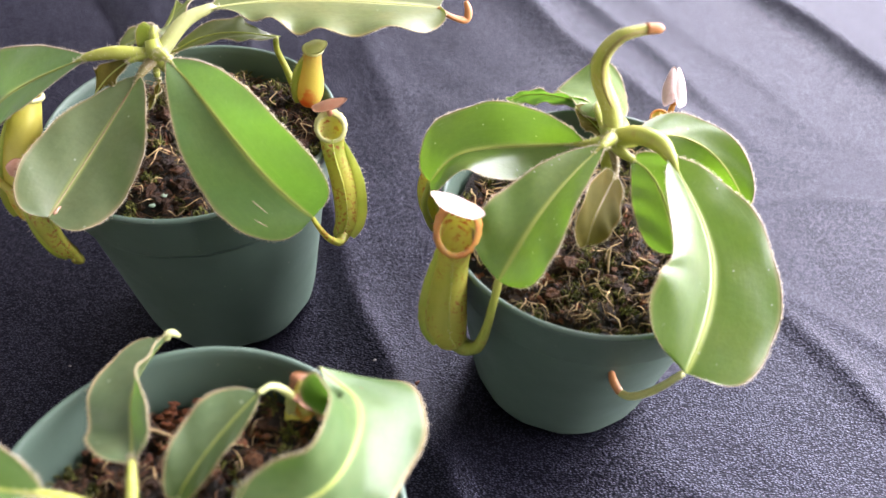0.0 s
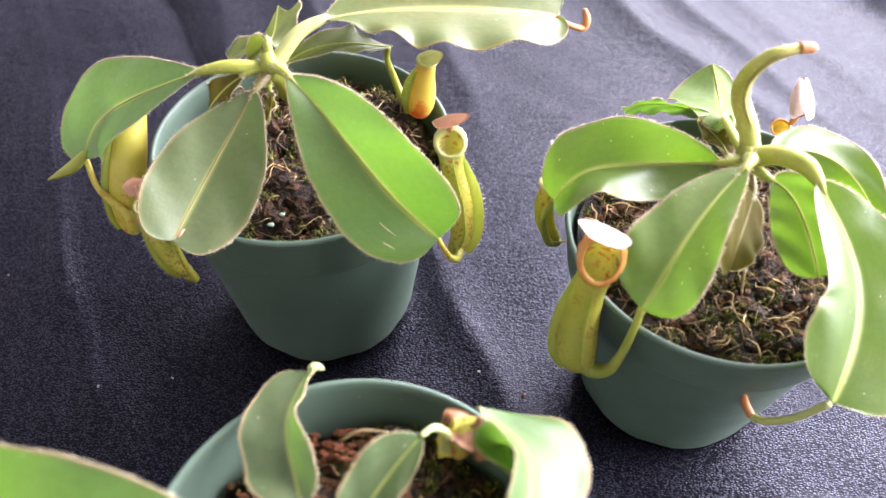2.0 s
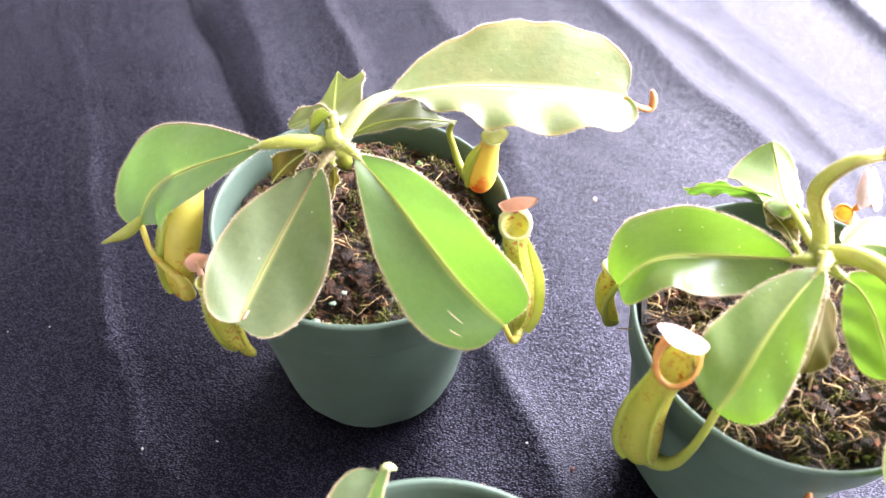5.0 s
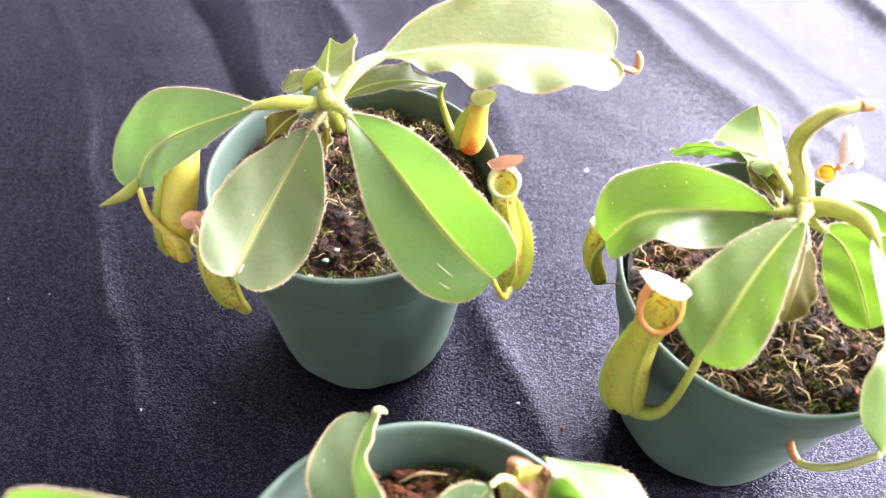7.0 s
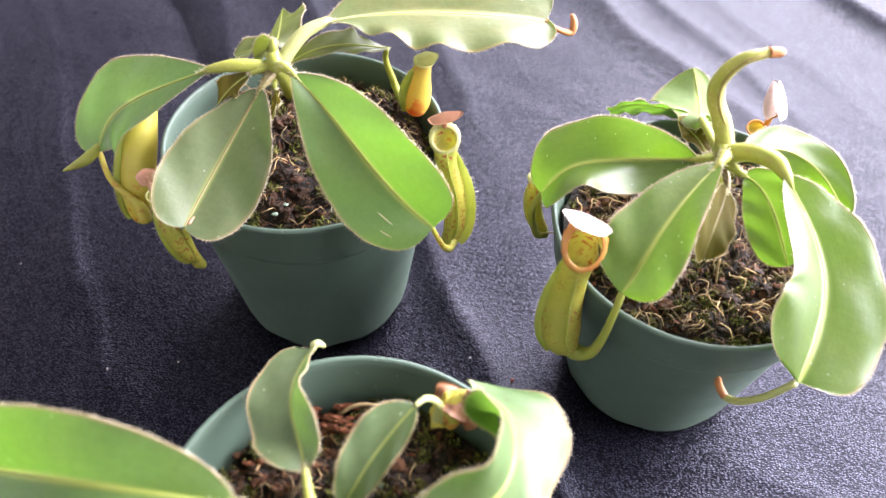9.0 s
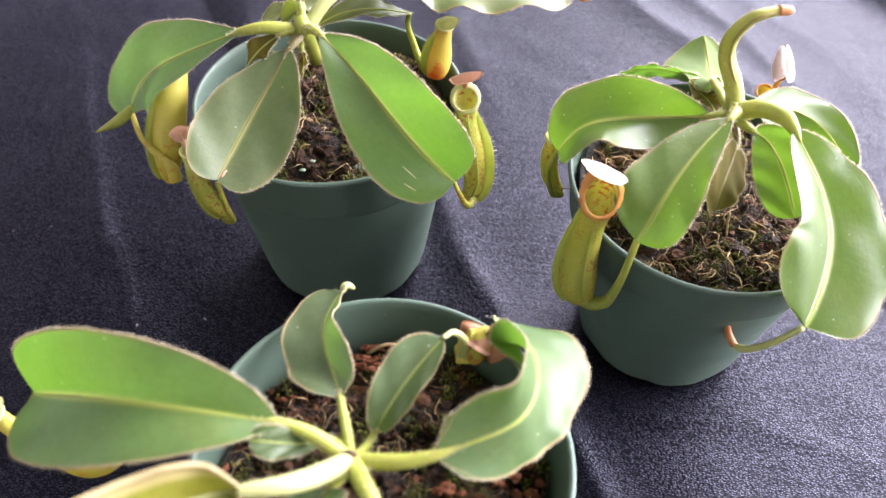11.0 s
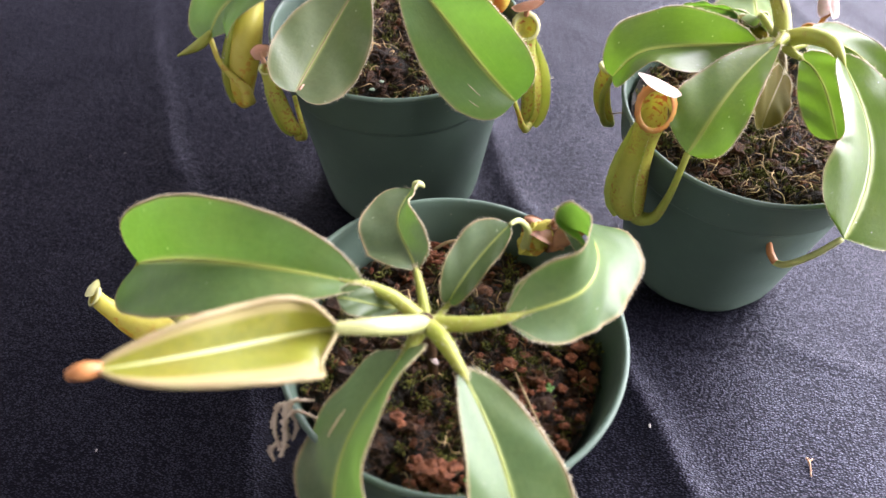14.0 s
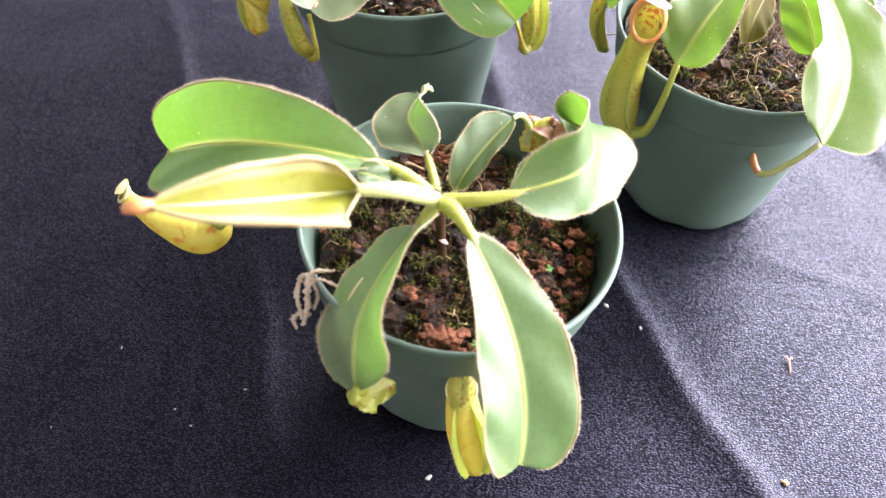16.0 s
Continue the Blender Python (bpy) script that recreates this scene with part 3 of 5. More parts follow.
def window(name, along_y, a0, a1, z0, z1, wall):
    """A white window frame in an opening that runs along x or along y."""
    w = tagged(new(name), "wide white-framed window in the wall", "window", kind="structure")
    bars = [(a0, a0 + 0.04, z0, z1), (a1 - 0.04, a1, z0, z1), (a0 + 0.04, a1 - 0.04, z0, z0 + 0.04), (a0 + 0.04, a1 - 0.04, z1 - 0.04, z1)]
    part("window_frame", joined([box(wall, wall + 0.05, p, q, r, s) if along_y else box(p, q, wall, wall + 0.05, r, s) for p, q, r, s in bars]), FRAME_WHITE, w, smooth=False)


EY0, EY1, EZ0, EZ1 = -0.3, 1.5, -0.15, 1.55
setting("wall_east", joined([box(1.5, 1.6, -2.1, EY0, -0.75, 1.85), box(1.5, 1.6, EY1, 1.7, -0.75, 1.85), box(1.5, 1.6, EY0, EY1, -0.75, EZ0), box(1.5, 1.6, EY0, EY1, EZ1, 1.85)]), WALL, "unseen painted wall with a wide window opening", "wall")
NX0, NX1, NZ0, NZ1 = 0.0, 1.3, 0.3, 1.6
setting("wall_north", joined([box(-2.1, NX0, 1.6, 1.7, -0.75, 1.85), box(NX1, 1.5, 1.6, 1.7, -0.75, 1.85), box(NX0, NX1, 1.6, 1.7, -0.75, NZ0), box(NX0, NX1, 1.6, 1.7, NZ1, 1.85)]), WALL, "unseen painted wall with a wide window opening", "wall")
window("window_1", True, EY0, EY1, EZ0, EZ1, 1.52)
window("window_2", False, NX0, NX1, NZ0, NZ1, 1.62)

table = tagged(new("table"), "plain laminate table under the dark cloth", "table")
table.location = (0.0, 0.25, -0.75)
part("tabletop", box(-0.8, 0.8, -0.6, 0.6, 0.70, 0.73), TABLE_TOP, table, smooth=False)
for lx in (-0.75, 0.71):
    for ly in (-0.55, 0.51):
        part("leg", box(lx, lx + 0.04, ly, ly + 0.04, 0.0, 0.70), TABLE_TOP, table, smooth=False)

# Creases of the cloth: from, to, height, half width on either side.
CREASES = [
    ((-0.35, 0.525), (-0.185, 0.20), 0.0013, 0.005, 0.006),
    ((-0.29, 0.57), (-0.172, 0.355), -0.0062, 0.022, 0.006),
    ((-0.262, 0.57), (-0.155, 0.36), 0.0030, 0.010, 0.018),
    ((-0.195, 0.56), (-0.115, 0.385), 0.0022, 0.010, 0.007),
    ((-0.125, 0.56), (-0.05, 0.40), 0.0016, 0.012, 0.012),
    ((-0.082, 0.34), (-0.012, 0.193), 0.0034, 0.012, 0.008),
    ((-0.03, 0.57), (0.098, 0.405), 0.0052, 0.014, 0.011),
    ((0.005, 0.58), (0.125, 0.415), 0.0032, 0.007, 0.012),
    ((0.06, 0.57), (0.16, 0.425), 0.0016, 0.010, 0.014),
    ((0.14, 0.59), (0.265, 0.385), 0.0075, 0.008, 0.03),
    ((0.125, 0.285), (0.205, 0.18), 0.0028, 0.006, 0.010),
    ((0.15, 0.275), (0.215, 0.235), 0.0018, 0.005, 0.007),
    ((0.055, 0.19), (0.14, 0.168), 0.0010, 0.006, 0.008),
    ((0.11, 0.335), (0.20, 0.345), 0.0010, 0.006, 0.006),
    ((0.004, 0.175), (0.085, 0.02), 0.0034, 0.011, 0.007),
    ((-0.155, 0.16), (-0.085, 0.005), 0.0032, 0.014, 0.007),
    ((-0.255, 0.345), (-0.19, 0.185), 0.0012, 0.010, 0.007),
]
POTS = {"A": ((-0.1012, 0.2570), (-0.035, 0.039)), "B": ((0.0430, 0.2301), (0.007, -0.019)), "C": ((-0.0577, 0.1091), (0.019, -0.042))}
RIM_R, RIM_Z = 0.0520, 0.0879


def cloth_height(x, y):
    z = np.zeros_like(x)
    for (ax, ay), (bx, by), high, left, right in CREASES:
        d = np.array([bx - ax, by - ay])
        ln = np.hypot(*d)
        d = d / ln
        along = (x - ax) * d[0] + (y - ay) * d[1]
        off = (x - ax) * -d[1] + (y - ay) * d[0]
        fade = np.clip(1 - np.maximum(np.maximum(-along, along - ln), 0) / 0.06, 0, 1)
        fade = fade * fade * (3 - 2 * fade)
        off = off + 0.003 * np.sin(along * 31 + ax * 90) + 0.0012 * np.sin(along * 83 + by * 70)
        z += high * fade * np.exp(-np.abs(off / np.where(off > 0, right, left)) ** 1.25)
    z += 0.0012 * np.sin(9 * x + 4 * y + 1) * np.sin(7 * y - 3 * x) + 0.00022 * np.sin(70 * x + 45 * y + 3 * np.sin(31 * y)) * np.sin(52 * y - 24 * x + 2 * np.sin(40 * x))
    for (cx, cy), _ in POTS.values():
        near = np.clip((np.hypot(x - cx, y - cy) - 0.034) / 0.03, 0, 1)
        z = z * near * near * (3 - 2 * near)
    return z


def tablecloth():
    gx = np.concatenate([np.linspace(-0.82, -0.4, 22)[:-1], np.linspace(-0.4, 0.36, 306), np.linspace(0.36, 0.82, 24)[1:]])
    gy = np.concatenate([np.linspace(-0.37, -0.05, 20)[:-1], np.linspace(-0.05, 0.62, 270), np.linspace(0.62, 0.87, 16)[1:]])
    x, y = np.meshgrid(gx, gy)
    z = cloth_height(x, y)
    drop = np.maximum(np.maximum(np.abs(x) - 0.8, np.abs(y - 0.25) - 0.6), 0)
    z = z - np.minimum(drop * 20, 0.3)
    verts = np.column_stack([x.ravel(), y.ravel(), z.ravel()])
    n = len(gx)
    faces = [(r * n + c, r * n + c + 1, (r + 1) * n + c + 1, (r + 1) * n + c) for r in range(len(gy) - 1) for c in range(n - 1)]
    ob = new("tablecloth", mesh_of("tablecloth", verts, faces, CLOTH))
    sol = ob.modifiers.new("thickness", "SOLIDIFY")
    sol.thickness, sol.offset = 0.0008, -1
    return tagged(ob, "dark navy creased crepe tablecloth spread over the table", "tablecloth")


tablecloth()


# ---- pots ----
def tilt_matrix(tilt):
    n = Vector((tilt[0], tilt[1], 1.0)).normalized()
    return np.array(Vector((0, 0, 1)).rotation_difference(n).to_matrix())


def soil_height(x, y, seed, mound, edge):
    d = math.hypot(x, y) / 0.047
    p = Vector((x * 60 + seed * 7.3, y * 60, seed))
    return edge + mound * max(0.0, 1 - d * d) + 0.0046 * noise.noise(p) + 0.0038 * noise.noise(p * 3.1) + 0.0016 * noise.noise(p * 9.0)


GOLD = (1 + 5**0.5) / 2
ICO = np.array([(s * a, t * b * GOLD, 0) for s in (-1, 1) for t in (-1, 1) for a, b in ((1, 1),)], float)
ICO = np.concatenate([ICO, ICO[:, [2, 0, 1]], ICO[:, [1, 2, 0]]]) / math.hypot(1, GOLD)


def hull_faces(points):
    """The triangles round a convex set of points."""
    bm = bmesh.new()
    vs = [bm.verts.new(p) for p in points]
    bm.verts.index_update()
    bmesh.ops.convex_hull(bm, input=vs)
    out = [tuple(v.index for v in f.verts) for f in bm.faces]
    bm.free()
    return out


ICO_FACES = hull_faces(ICO)


def lump(size, seed, stretch=(1, 0.8, 0.6)):
    """An irregular crumb."""
    rng = np.random.default_rng(seed)
    bm = bmesh.new()
    bmesh.ops.create_icosphere(bm, subdivisions=2, radius=size)
    v = [np.array(q.co) * stretch * (1 + 0.75 * noise.noise(q.co * 2.2 / size + Vector((seed * 3.1, 0, 0)))) * (1 + 0.12 * rng.normal()) for q in bm.verts]
    f = [tuple(q.index for q in g.verts) for g in bm.faces]
    bm.free()
    return v, f


pots = {}
# bark pieces, straw strands, moss tufts, shreds
SOIL_MIX = {"A": (260, 230, 150, 260), "B": (360, 640, 140, 620), "C": (520, 150, 170, 420)}


def pot_plant(key, label, mound, edge, seed):
    """The pot with its soil; the plant's parts follow."""
    (cx, cy), tilt = POTS[key]
    turn = tilt_matrix(tilt)
    origin = np.array([cx, cy, RIM_Z]) - turn @ np.array([0, 0, RIM_Z])
    origin[2] = 0.0
    thing = tagged(new("potted_pitcher_plant"), label, "pitcher plant", "pitcher plants on the cloth")
    thing.location = origin
    lift = np.array([0, 0, 0.0004])
    place = lambda v: np.asarray(v, float) @ turn.T + lift  # noqa: E731
    profile = [(0.0, 0.001), (0.026, 0.001), (0.029, 0.0), (0.0318, 0.0), (0.0335, 0.0008), (0.0347, 0.003), (0.0360, 0.008), (0.0462, 0.0655), (0.0468, 0.0675), (0.0482, 0.0686), (0.0489, 0.0698), (0.0512, 0.0855), (0.0517, 0.0865), (0.0521, 0.0872), (0.0521, 0.0880), (0.0516, 0.0886), (0.0508, 0.0886), (0.0503, 0.0880), (0.0497, 0.0855), (0.0478, 0.0705), (0.0455, 0.0655), (0.043, 0.048), (0.0, 0.047)]
    v, f = lathe(profile)
    v = [(x, y, z + (0.0011 * max(0.0, math.cos(8 * math.atan2(y, x) + seed)) if z < 0.0035 and math.hypot(x, y) > 0.028 else 0.0)) for x, y, z in v]
    pot = part("pot", (place(v), f), POT, thing, "dark green plastic nursery pot")
    rv, rf = [], []
    rings, seg = 40, 120
    for i in range(rings):
        r = 0.0486 * i / (rings - 1)
        for j in range(seg):
            a = 2 * math.pi * j / seg
            x, y = r * math.cos(a), r * math.sin(a)
            rr = min(1.0, (0.0446 + (edge - 0.06) * 0.13) / 0.0486)
            rv.append((x * rr, y * rr, soil_height(x * rr, y * rr, seed, mound, edge)))
    rf = [(i * seg + j, i * seg + (j + 1) % seg, (i + 1) * seg + (j + 1) % seg, (i + 1) * seg + j) for i in range(rings - 1) for j in range(seg)]
    soil = part("soil", (place(rv), rf), SOIL, thing, "dark peat with bark and moss")
    rng = np.random.default_rng(seed)

    def spot(reach=0.0455):
        r, a = reach * math.sqrt(rng.uniform(0, 1)), rng.uniform(0, 2 * math.pi)
        x, y = r * math.cos(a), r * math.sin(a)
        return np.array([x, y, soil_height(x, y, seed, mound, edge)])

    def strand(thick, ln, high):
        p = spot(0.0445)
        a = rng.uniform(0, 2 * math.pi)
        d = np.array([math.cos(a), math.sin(a), rng.normal(0.05, 0.3)])
        side = np.array([-d[1], d[0], 0])
        pts = [p + d * ln * (u - 0.5) + side * ln * 0.25 * rng.normal() * (1 - abs(2 * u - 1)) + np.array([0, 0, 0.0005 + high * (1 - (2 * u - 1) ** 2) * rng.uniform(0.2, 1)]) for u in (0, 0.33, 0.66, 1)]
        for q in pts:
            k = math.hypot(q[0], q[1])
            if k > 0.0462:
                q[:2] *= 0.0462 / k
        return tube(pts, [thick, thick, thick * 0.9, thick * 0.4], 4, 7)

    def crumb(size):
        p = spot()
        v = ICO * size * np.array([1, rng.uniform(0.5, 0.9), rng.uniform(0.3, 0.7)]) * rng.uniform(0.55, 1.3, (12, 1))
        e = np.array(Euler(rng.uniform(-0.8, 0.8, 3) + np.array([0, 0, rng.uniform(0, 6)])).to_matrix())
        return list(v @ e.T + p + np.array([0, 0, size * 0.15])), ICO_FACES

    def flake(size):
        p = spot(0.0445)
        v = ICO * size * np.array([1, rng.uniform(0.3, 0.7), rng.uniform(0.1, 0.28)]) * rng.uniform(0.5, 1.35, (12, 1))
        e = np.array(Euler(np.array([rng.normal(0, 0.7), rng.normal(0, 0.7), rng.uniform(0, 6.28)])).to_matrix())
        return list(v @ e.T + p + np.array([0, 0, size * rng.uniform(0.0, 0.35)])), ICO_FACES

    def clod(size):
        p = spot(0.041)
        geo = lump(size, int(rng.integers(1, 9999)), (1.2, 0.9, 0.75))
        return [np.asarray(q) + p + np.array([0, 0, size * 0.1]) for q in geo[0]], geo[1]

    def tuft(size, at):
        pieces = []
        for _ in range(26):
            a, t = rng.uniform(0, 6.28), rng.uniform(0.1, 1.3)
            d = np.array([math.cos(a) * math.sin(t), math.sin(a) * math.sin(t), math.cos(t)])
            b = at + np.array([rng.normal(0, size * 0.5), rng.normal(0, size * 0.5), 0])
            pieces.append(tube([b, b + d * size * 0.5 + np.array([0, 0, size * 0.2]), b + d * size], [0.00035, 0.0003, 0.0001], 4, 4))
        return pieces

    def laid(pieces):
        v, f = joined(pieces)
        return place(v), f

    part("peat", laid([clod(rng.uniform(0.0012, 0.0034)) for _ in range(70)]), CHIP_DARK, soil, "dark crumbly peat clods", kind="stuff", smooth=False)
    part("bark_mulch", laid([crumb(0.0004 + 0.0016 * rng.uniform() ** 2) for _ in range(1100)] + [flake(0.0006 + 0.0024 * rng.uniform() ** 2) for _ in range(700)]), CHIP_DARK, soil, "dark bark crumbs", kind="stuff", smooth=False)
    part("bark_mulch", laid([crumb(0.0004 + 0.0016 * rng.uniform() ** 2) for _ in range(SOIL_MIX[key][0])] + [flake(0.0006 + 0.0026 * rng.uniform() ** 2) for _ in range(SOIL_MIX[key][3] // 2)]), CHIP, soil, "red-brown bark crumbs", kind="stuff", smooth=False)
    part("root_litter", laid([strand(rng.uniform(0.00007, 0.0002), rng.uniform(0.002, 0.008), 0.002) for _ in range(900)]), FIBRE_DARK, soil, "dark root fibres", kind="stuff")
    part("straw_litter", laid([strand(rng.uniform(0.00008, 0.00026), rng.uniform(0.003, 0.011), 0.0034) for _ in range(SOIL_MIX[key][1])]), FIBRE, soil, "straw-coloured moss fibres", kind="stuff")
    part("moss", laid([q for _ in range(SOIL_MIX[key][2]) for q in tuft(rng.uniform(0.0014, 0.0028), spot())]), MOSS, soil, "olive moss tufts", kind="stuff")
    part("lichen", laid([q for _ in range(3) for q in tuft(0.0016, spot())]), MOSS_PALE, soil, "pale grey-green lichen bits", kind="stuff")
    pots[key] = (thing, soil, pot)
    return thing, origin, soil, place


# ---- plant at the back ----
plant, at, soil, place = pot_plant("A", "green pitcher plant with broad leaves in a dark green plastic pot", 0.008, 0.0775, 3)
crown = (-0.1100, 0.2625, 0.1125)
part("stem", tube(np.array([(-0.113, 0.288, 0.078), (-0.112, 0.276, 0.097), crown, (-0.1115, 0.264, 0.118)]) - at, [0.0030, 0.0028, 0.0032, 0.0024], 12, 20), STEM, plant, "short thick hairy stem")
a1 = leaf(plant, at, [(-0.1013, 0.2506, 0.1204), (-0.0806, 0.231, 0.1185), (-0.0687, 0.214, 0.109), (-0.0486, 0.2145, 0.0897)], (0.3, -0.7, 0.6), (0.0184, 0.0192, 0.8293, 0.3257, 0.1903, -0.3422, -0.2998, 0.3695, 0.3736, -0.1052), LEAF, crown, 0.0021, label="broad glossy green leaf with a bright midrib", seed=114, arch=0.12)
a2 = leaf(plant, at, [(-0.1138, 0.2538, 0.1104), (-0.1217, 0.2332, 0.1001), (-0.1264, 0.2163, 0.0951), (-0.1285, 0.2005, 0.0939)], (0.3, -0.7, 0.7), (0.0167, 0.0191, 0.7095, 0.5604, -0.7186, -0.3596, -0.0169, 0.1799, 0.188, 0.6242), LEAF_DULL, crown, 0.0019, label="broad dull green leaf with a brownish rib", rib_mat=RIB_BROWN, seed=115, arch=0.15)
a3 = leaf(plant, at, [(-0.132, 0.258, 0.1132), (-0.1572, 0.2557, 0.1023), (-0.1713, 0.2591, 0.0915), (-0.1784, 0.2614, 0.0847), (-0.1797, 0.2485, 0.0769)], (0.4, -0.7, 0.6), (0.021, 0.0197, 0.8713, 0.5004, -0.8344, -0.8929, -1.1262, 0.1397, 0.1605, 0.2251), LEAF, crown, 0.0026, label="drooping green leaf curling at its end", seed=116, arch=0.1)
a4 = leaf(plant, at, [(-0.095, 0.2777, 0.1229), (-0.0762, 0.2891, 0.1221), (-0.0519, 0.2902, 0.1237), (-0.0162, 0.2925, 0.1211)], (0, -0.8, 0.6), (0.0286, 0.0267, 0.9959, 0.4134, 0.8564, 0.786, 0.9711, 0.2871, 0.2671, 0.5035), LEAF_YOUNG_OR_LIT, crown, 0.0027, label="large pale yellow-green leaf with a ragged wavy edge", rib_mat=RIB_PALE, seed=117, wave=0.0022, other_wave=0.0003, waves=4.2, ragged=0.02)
# a5, a6 and a9 wear the paler leaf colour in place of window sheen.
a5 = leaf(plant, at, [(-0.1097, 0.2713, 0.107), (-0.0912, 0.2758, 0.1205), (-0.0798, 0.2769, 0.1132), (-0.0722, 0.2829, 0.1105)], (0.1, -0.7, 0.7), (0.0046, 0.0086, 0.75, 0.5334, 0.55, 0.7, 0.65, 0.1, 0.0, -0.8204), LEAF_YOUNG_OR_LIT, crown, 0.002, label="green leaf folded along its rib, tipped with a tendril", seed=118)
a6 = leaf(plant, at, [(-0.1119, 0.2687, 0.1192), (-0.115, 0.2841, 0.1075), (-0.1188, 0.2979, 0.1008), (-0.1191, 0.3088, 0.1056)], (0.2, -0.8, 0.6), (0.0149, 0.014, 0.571, 0.4887, 0.8622, 0.9572, 1.0203, -0.0444, -0.0652, -0.5687), LEAF_YOUNG_OR_LIT, crown, 0.0016, label="small upright green leaf, coloured pale as if lit", seed=119)
a9 = leaf(plant, at, [(-0.1162, 0.2762, 0.11), (-0.1167, 0.2788, 0.1109), (-0.1217, 0.2786, 0.1091), (-0.1295, 0.2755, 0.1059)], (0.3, -0.8, 0.6), (0.0048, 0.0042, 0.7151, 0.4284, -0.8174, -0.8349, -0.872, 0.3159, 0.3344, 0.0244), LEAF_YOUNG_OR_LIT, crown, 0.0014, label="small curled green leaf", seed=122)
a7 = leaf(plant, at, [(-0.1179, 0.2577, 0.1131), (-0.1246, 0.2544, 0.1101), (-0.1272, 0.2527, 0.1064), (-0.1292, 0.2491, 0.1045)], (0.3, -0.7, 0.6), (0.0057, 0.0054, 0.8086, 0.3522, -0.6045, -0.612, -0.6959, 0.1879, 0.2032, -0.4919), LEAF_BRONZE, crown, 0.0014, label="small olive leaf under the crown", seed=120)
a8 = leaf(plant, at, [(-0.1115, 0.2614, 0.104), (-0.1093, 0.259, 0.1024), (-0.1096, 0.2535, 0.1018), (-0.1092, 0.2455, 0.1027)], (0.2, -0.7, 0.6), (0.0035, 0.0033, 0.7233, 0.4189, -0.9942, -1.0205, -1.0469, 0.2533, 0.2773, -0.0134), LEAF_BRONZE, crown, 0.0014, label="small olive leaf beside the stem", seed=121)
tendril(a4, at, [(-0.0169, 0.2915, 0.1215), (-0.012, 0.2911, 0.1190), (-0.0068, 0.2935, 0.1165), (-0.0060, 0.2950, 0.1195), (-0.0072, 0.2960, 0.1225)], [0.0009, 0.001, 0.0013, 0.0014, 0.0008], TIP_BROWN, "dried red-brown hooked tendril")
tendril(a3, at, [(-0.1785, 0.2492, 0.0790), (-0.1840, 0.2455, 0.0745), (-0.1935, 0.2440, 0.0690)], [0.0016, 0.0022, 0.0004], STEM, "pale pointed leaf tip")
tendril(a3, at, [(-0.1794, 0.2491, 0.0764), (-0.1741, 0.2414, 0.0707), (-0.168, 0.2384, 0.0658), (-0.1626, 0.236, 0.0621), (-0.1618, 0.2355, 0.0555)], [0.0011, 0.0012, 0.0016, 0.0022, 0.0030], PITCHER_YELLOW, "yellow tendril running into the pitcher")
pitcher(plant, at, [(-0.1660, 0.2400, 0.0475), (-0.1669, 0.2429, 0.0576), (-0.1659, 0.2470, 0.0682), (-0.1645, 0.2535, 0.0790), (-0.1632, 0.2625, 0.0905)], [0.0030, 0.0058, 0.0070, 0.0066, 0.0048], (0.2, 0.3, 0.9), skin=PITCHER_YELLOW, label="yellow-green pitcher with orange blotches hanging beside the pot", wing=((-0.85, -0.45, 0.1), 0.0026))
p = pitcher(plant, at, [(-0.1330, 0.2125, 0.0622), (-0.1365, 0.2110, 0.0695), (-0.1400, 0.2115, 0.0810), (-0.1445, 0.2165, 0.0900)], [0.0022, 0.0032, 0.0032, 0.0023], (0.1, -0.3, 0.9), lip=0.0004, skin=PITCHER, label="small green pitcher half hidden behind a leaf", lid=((-0.1477, 0.2210, 0.0945), (0.0036, 0.0012, 0.0010), 0.0030, (0.1, -0.6, 0.8)), lid_mat=LID_RED, wing=((-0.8, -0.4, -0.2), 0.0014))
tendril(a2, at, [(-0.1301, 0.2037, 0.0891), (-0.1290, 0.2040, 0.0780), (-0.1300, 0.2090, 0.0650), (-0.1335, 0.2125, 0.0610)], [0.0009, 0.0010, 0.0014, 0.0022], PITCHER, "thin tendril")
tendril(a5, at, [(-0.0735, 0.2810, 0.1110), (-0.0745, 0.2840, 0.1040), (-0.0725, 0.2860, 0.0945), (-0.0700, 0.2850, 0.0880), (-0.0660, 0.2810, 0.0850), (-0.0625, 0.2760, 0.0880)], [0.0010, 0.0011, 0.0013, 0.0016, 0.0020, 0.0026], STEM, "yellow-green tendril holding a pitcher")
pitcher(plant, at, [(-0.0622, 0.2752, 0.0870), (-0.0615, 0.2745, 0.0930), (-0.0608, 0.2756, 0.0985), (-0.0602, 0.2760, 0.1040), (-0.0594, 0.2770, 0.1102)], [0.0032, 0.0049, 0.0047, 0.0037, 0.0030], (0.1, -0.1, 1.0), skin=PITCHER_ORANGE, label="small orange-blotched yellow pitcher standing at the rim", wing=((-0.95, -0.2, 0.1), 0.0026), lip=0.0006, rim=LIP_YELLOW, lid=((-0.0586, 0.2764, 0.1126), (0.0042, 0.0002, 0.0008), 0.0036, (0.05, -0.2, 0.95)), lid_mat=LIP_YELLOW)
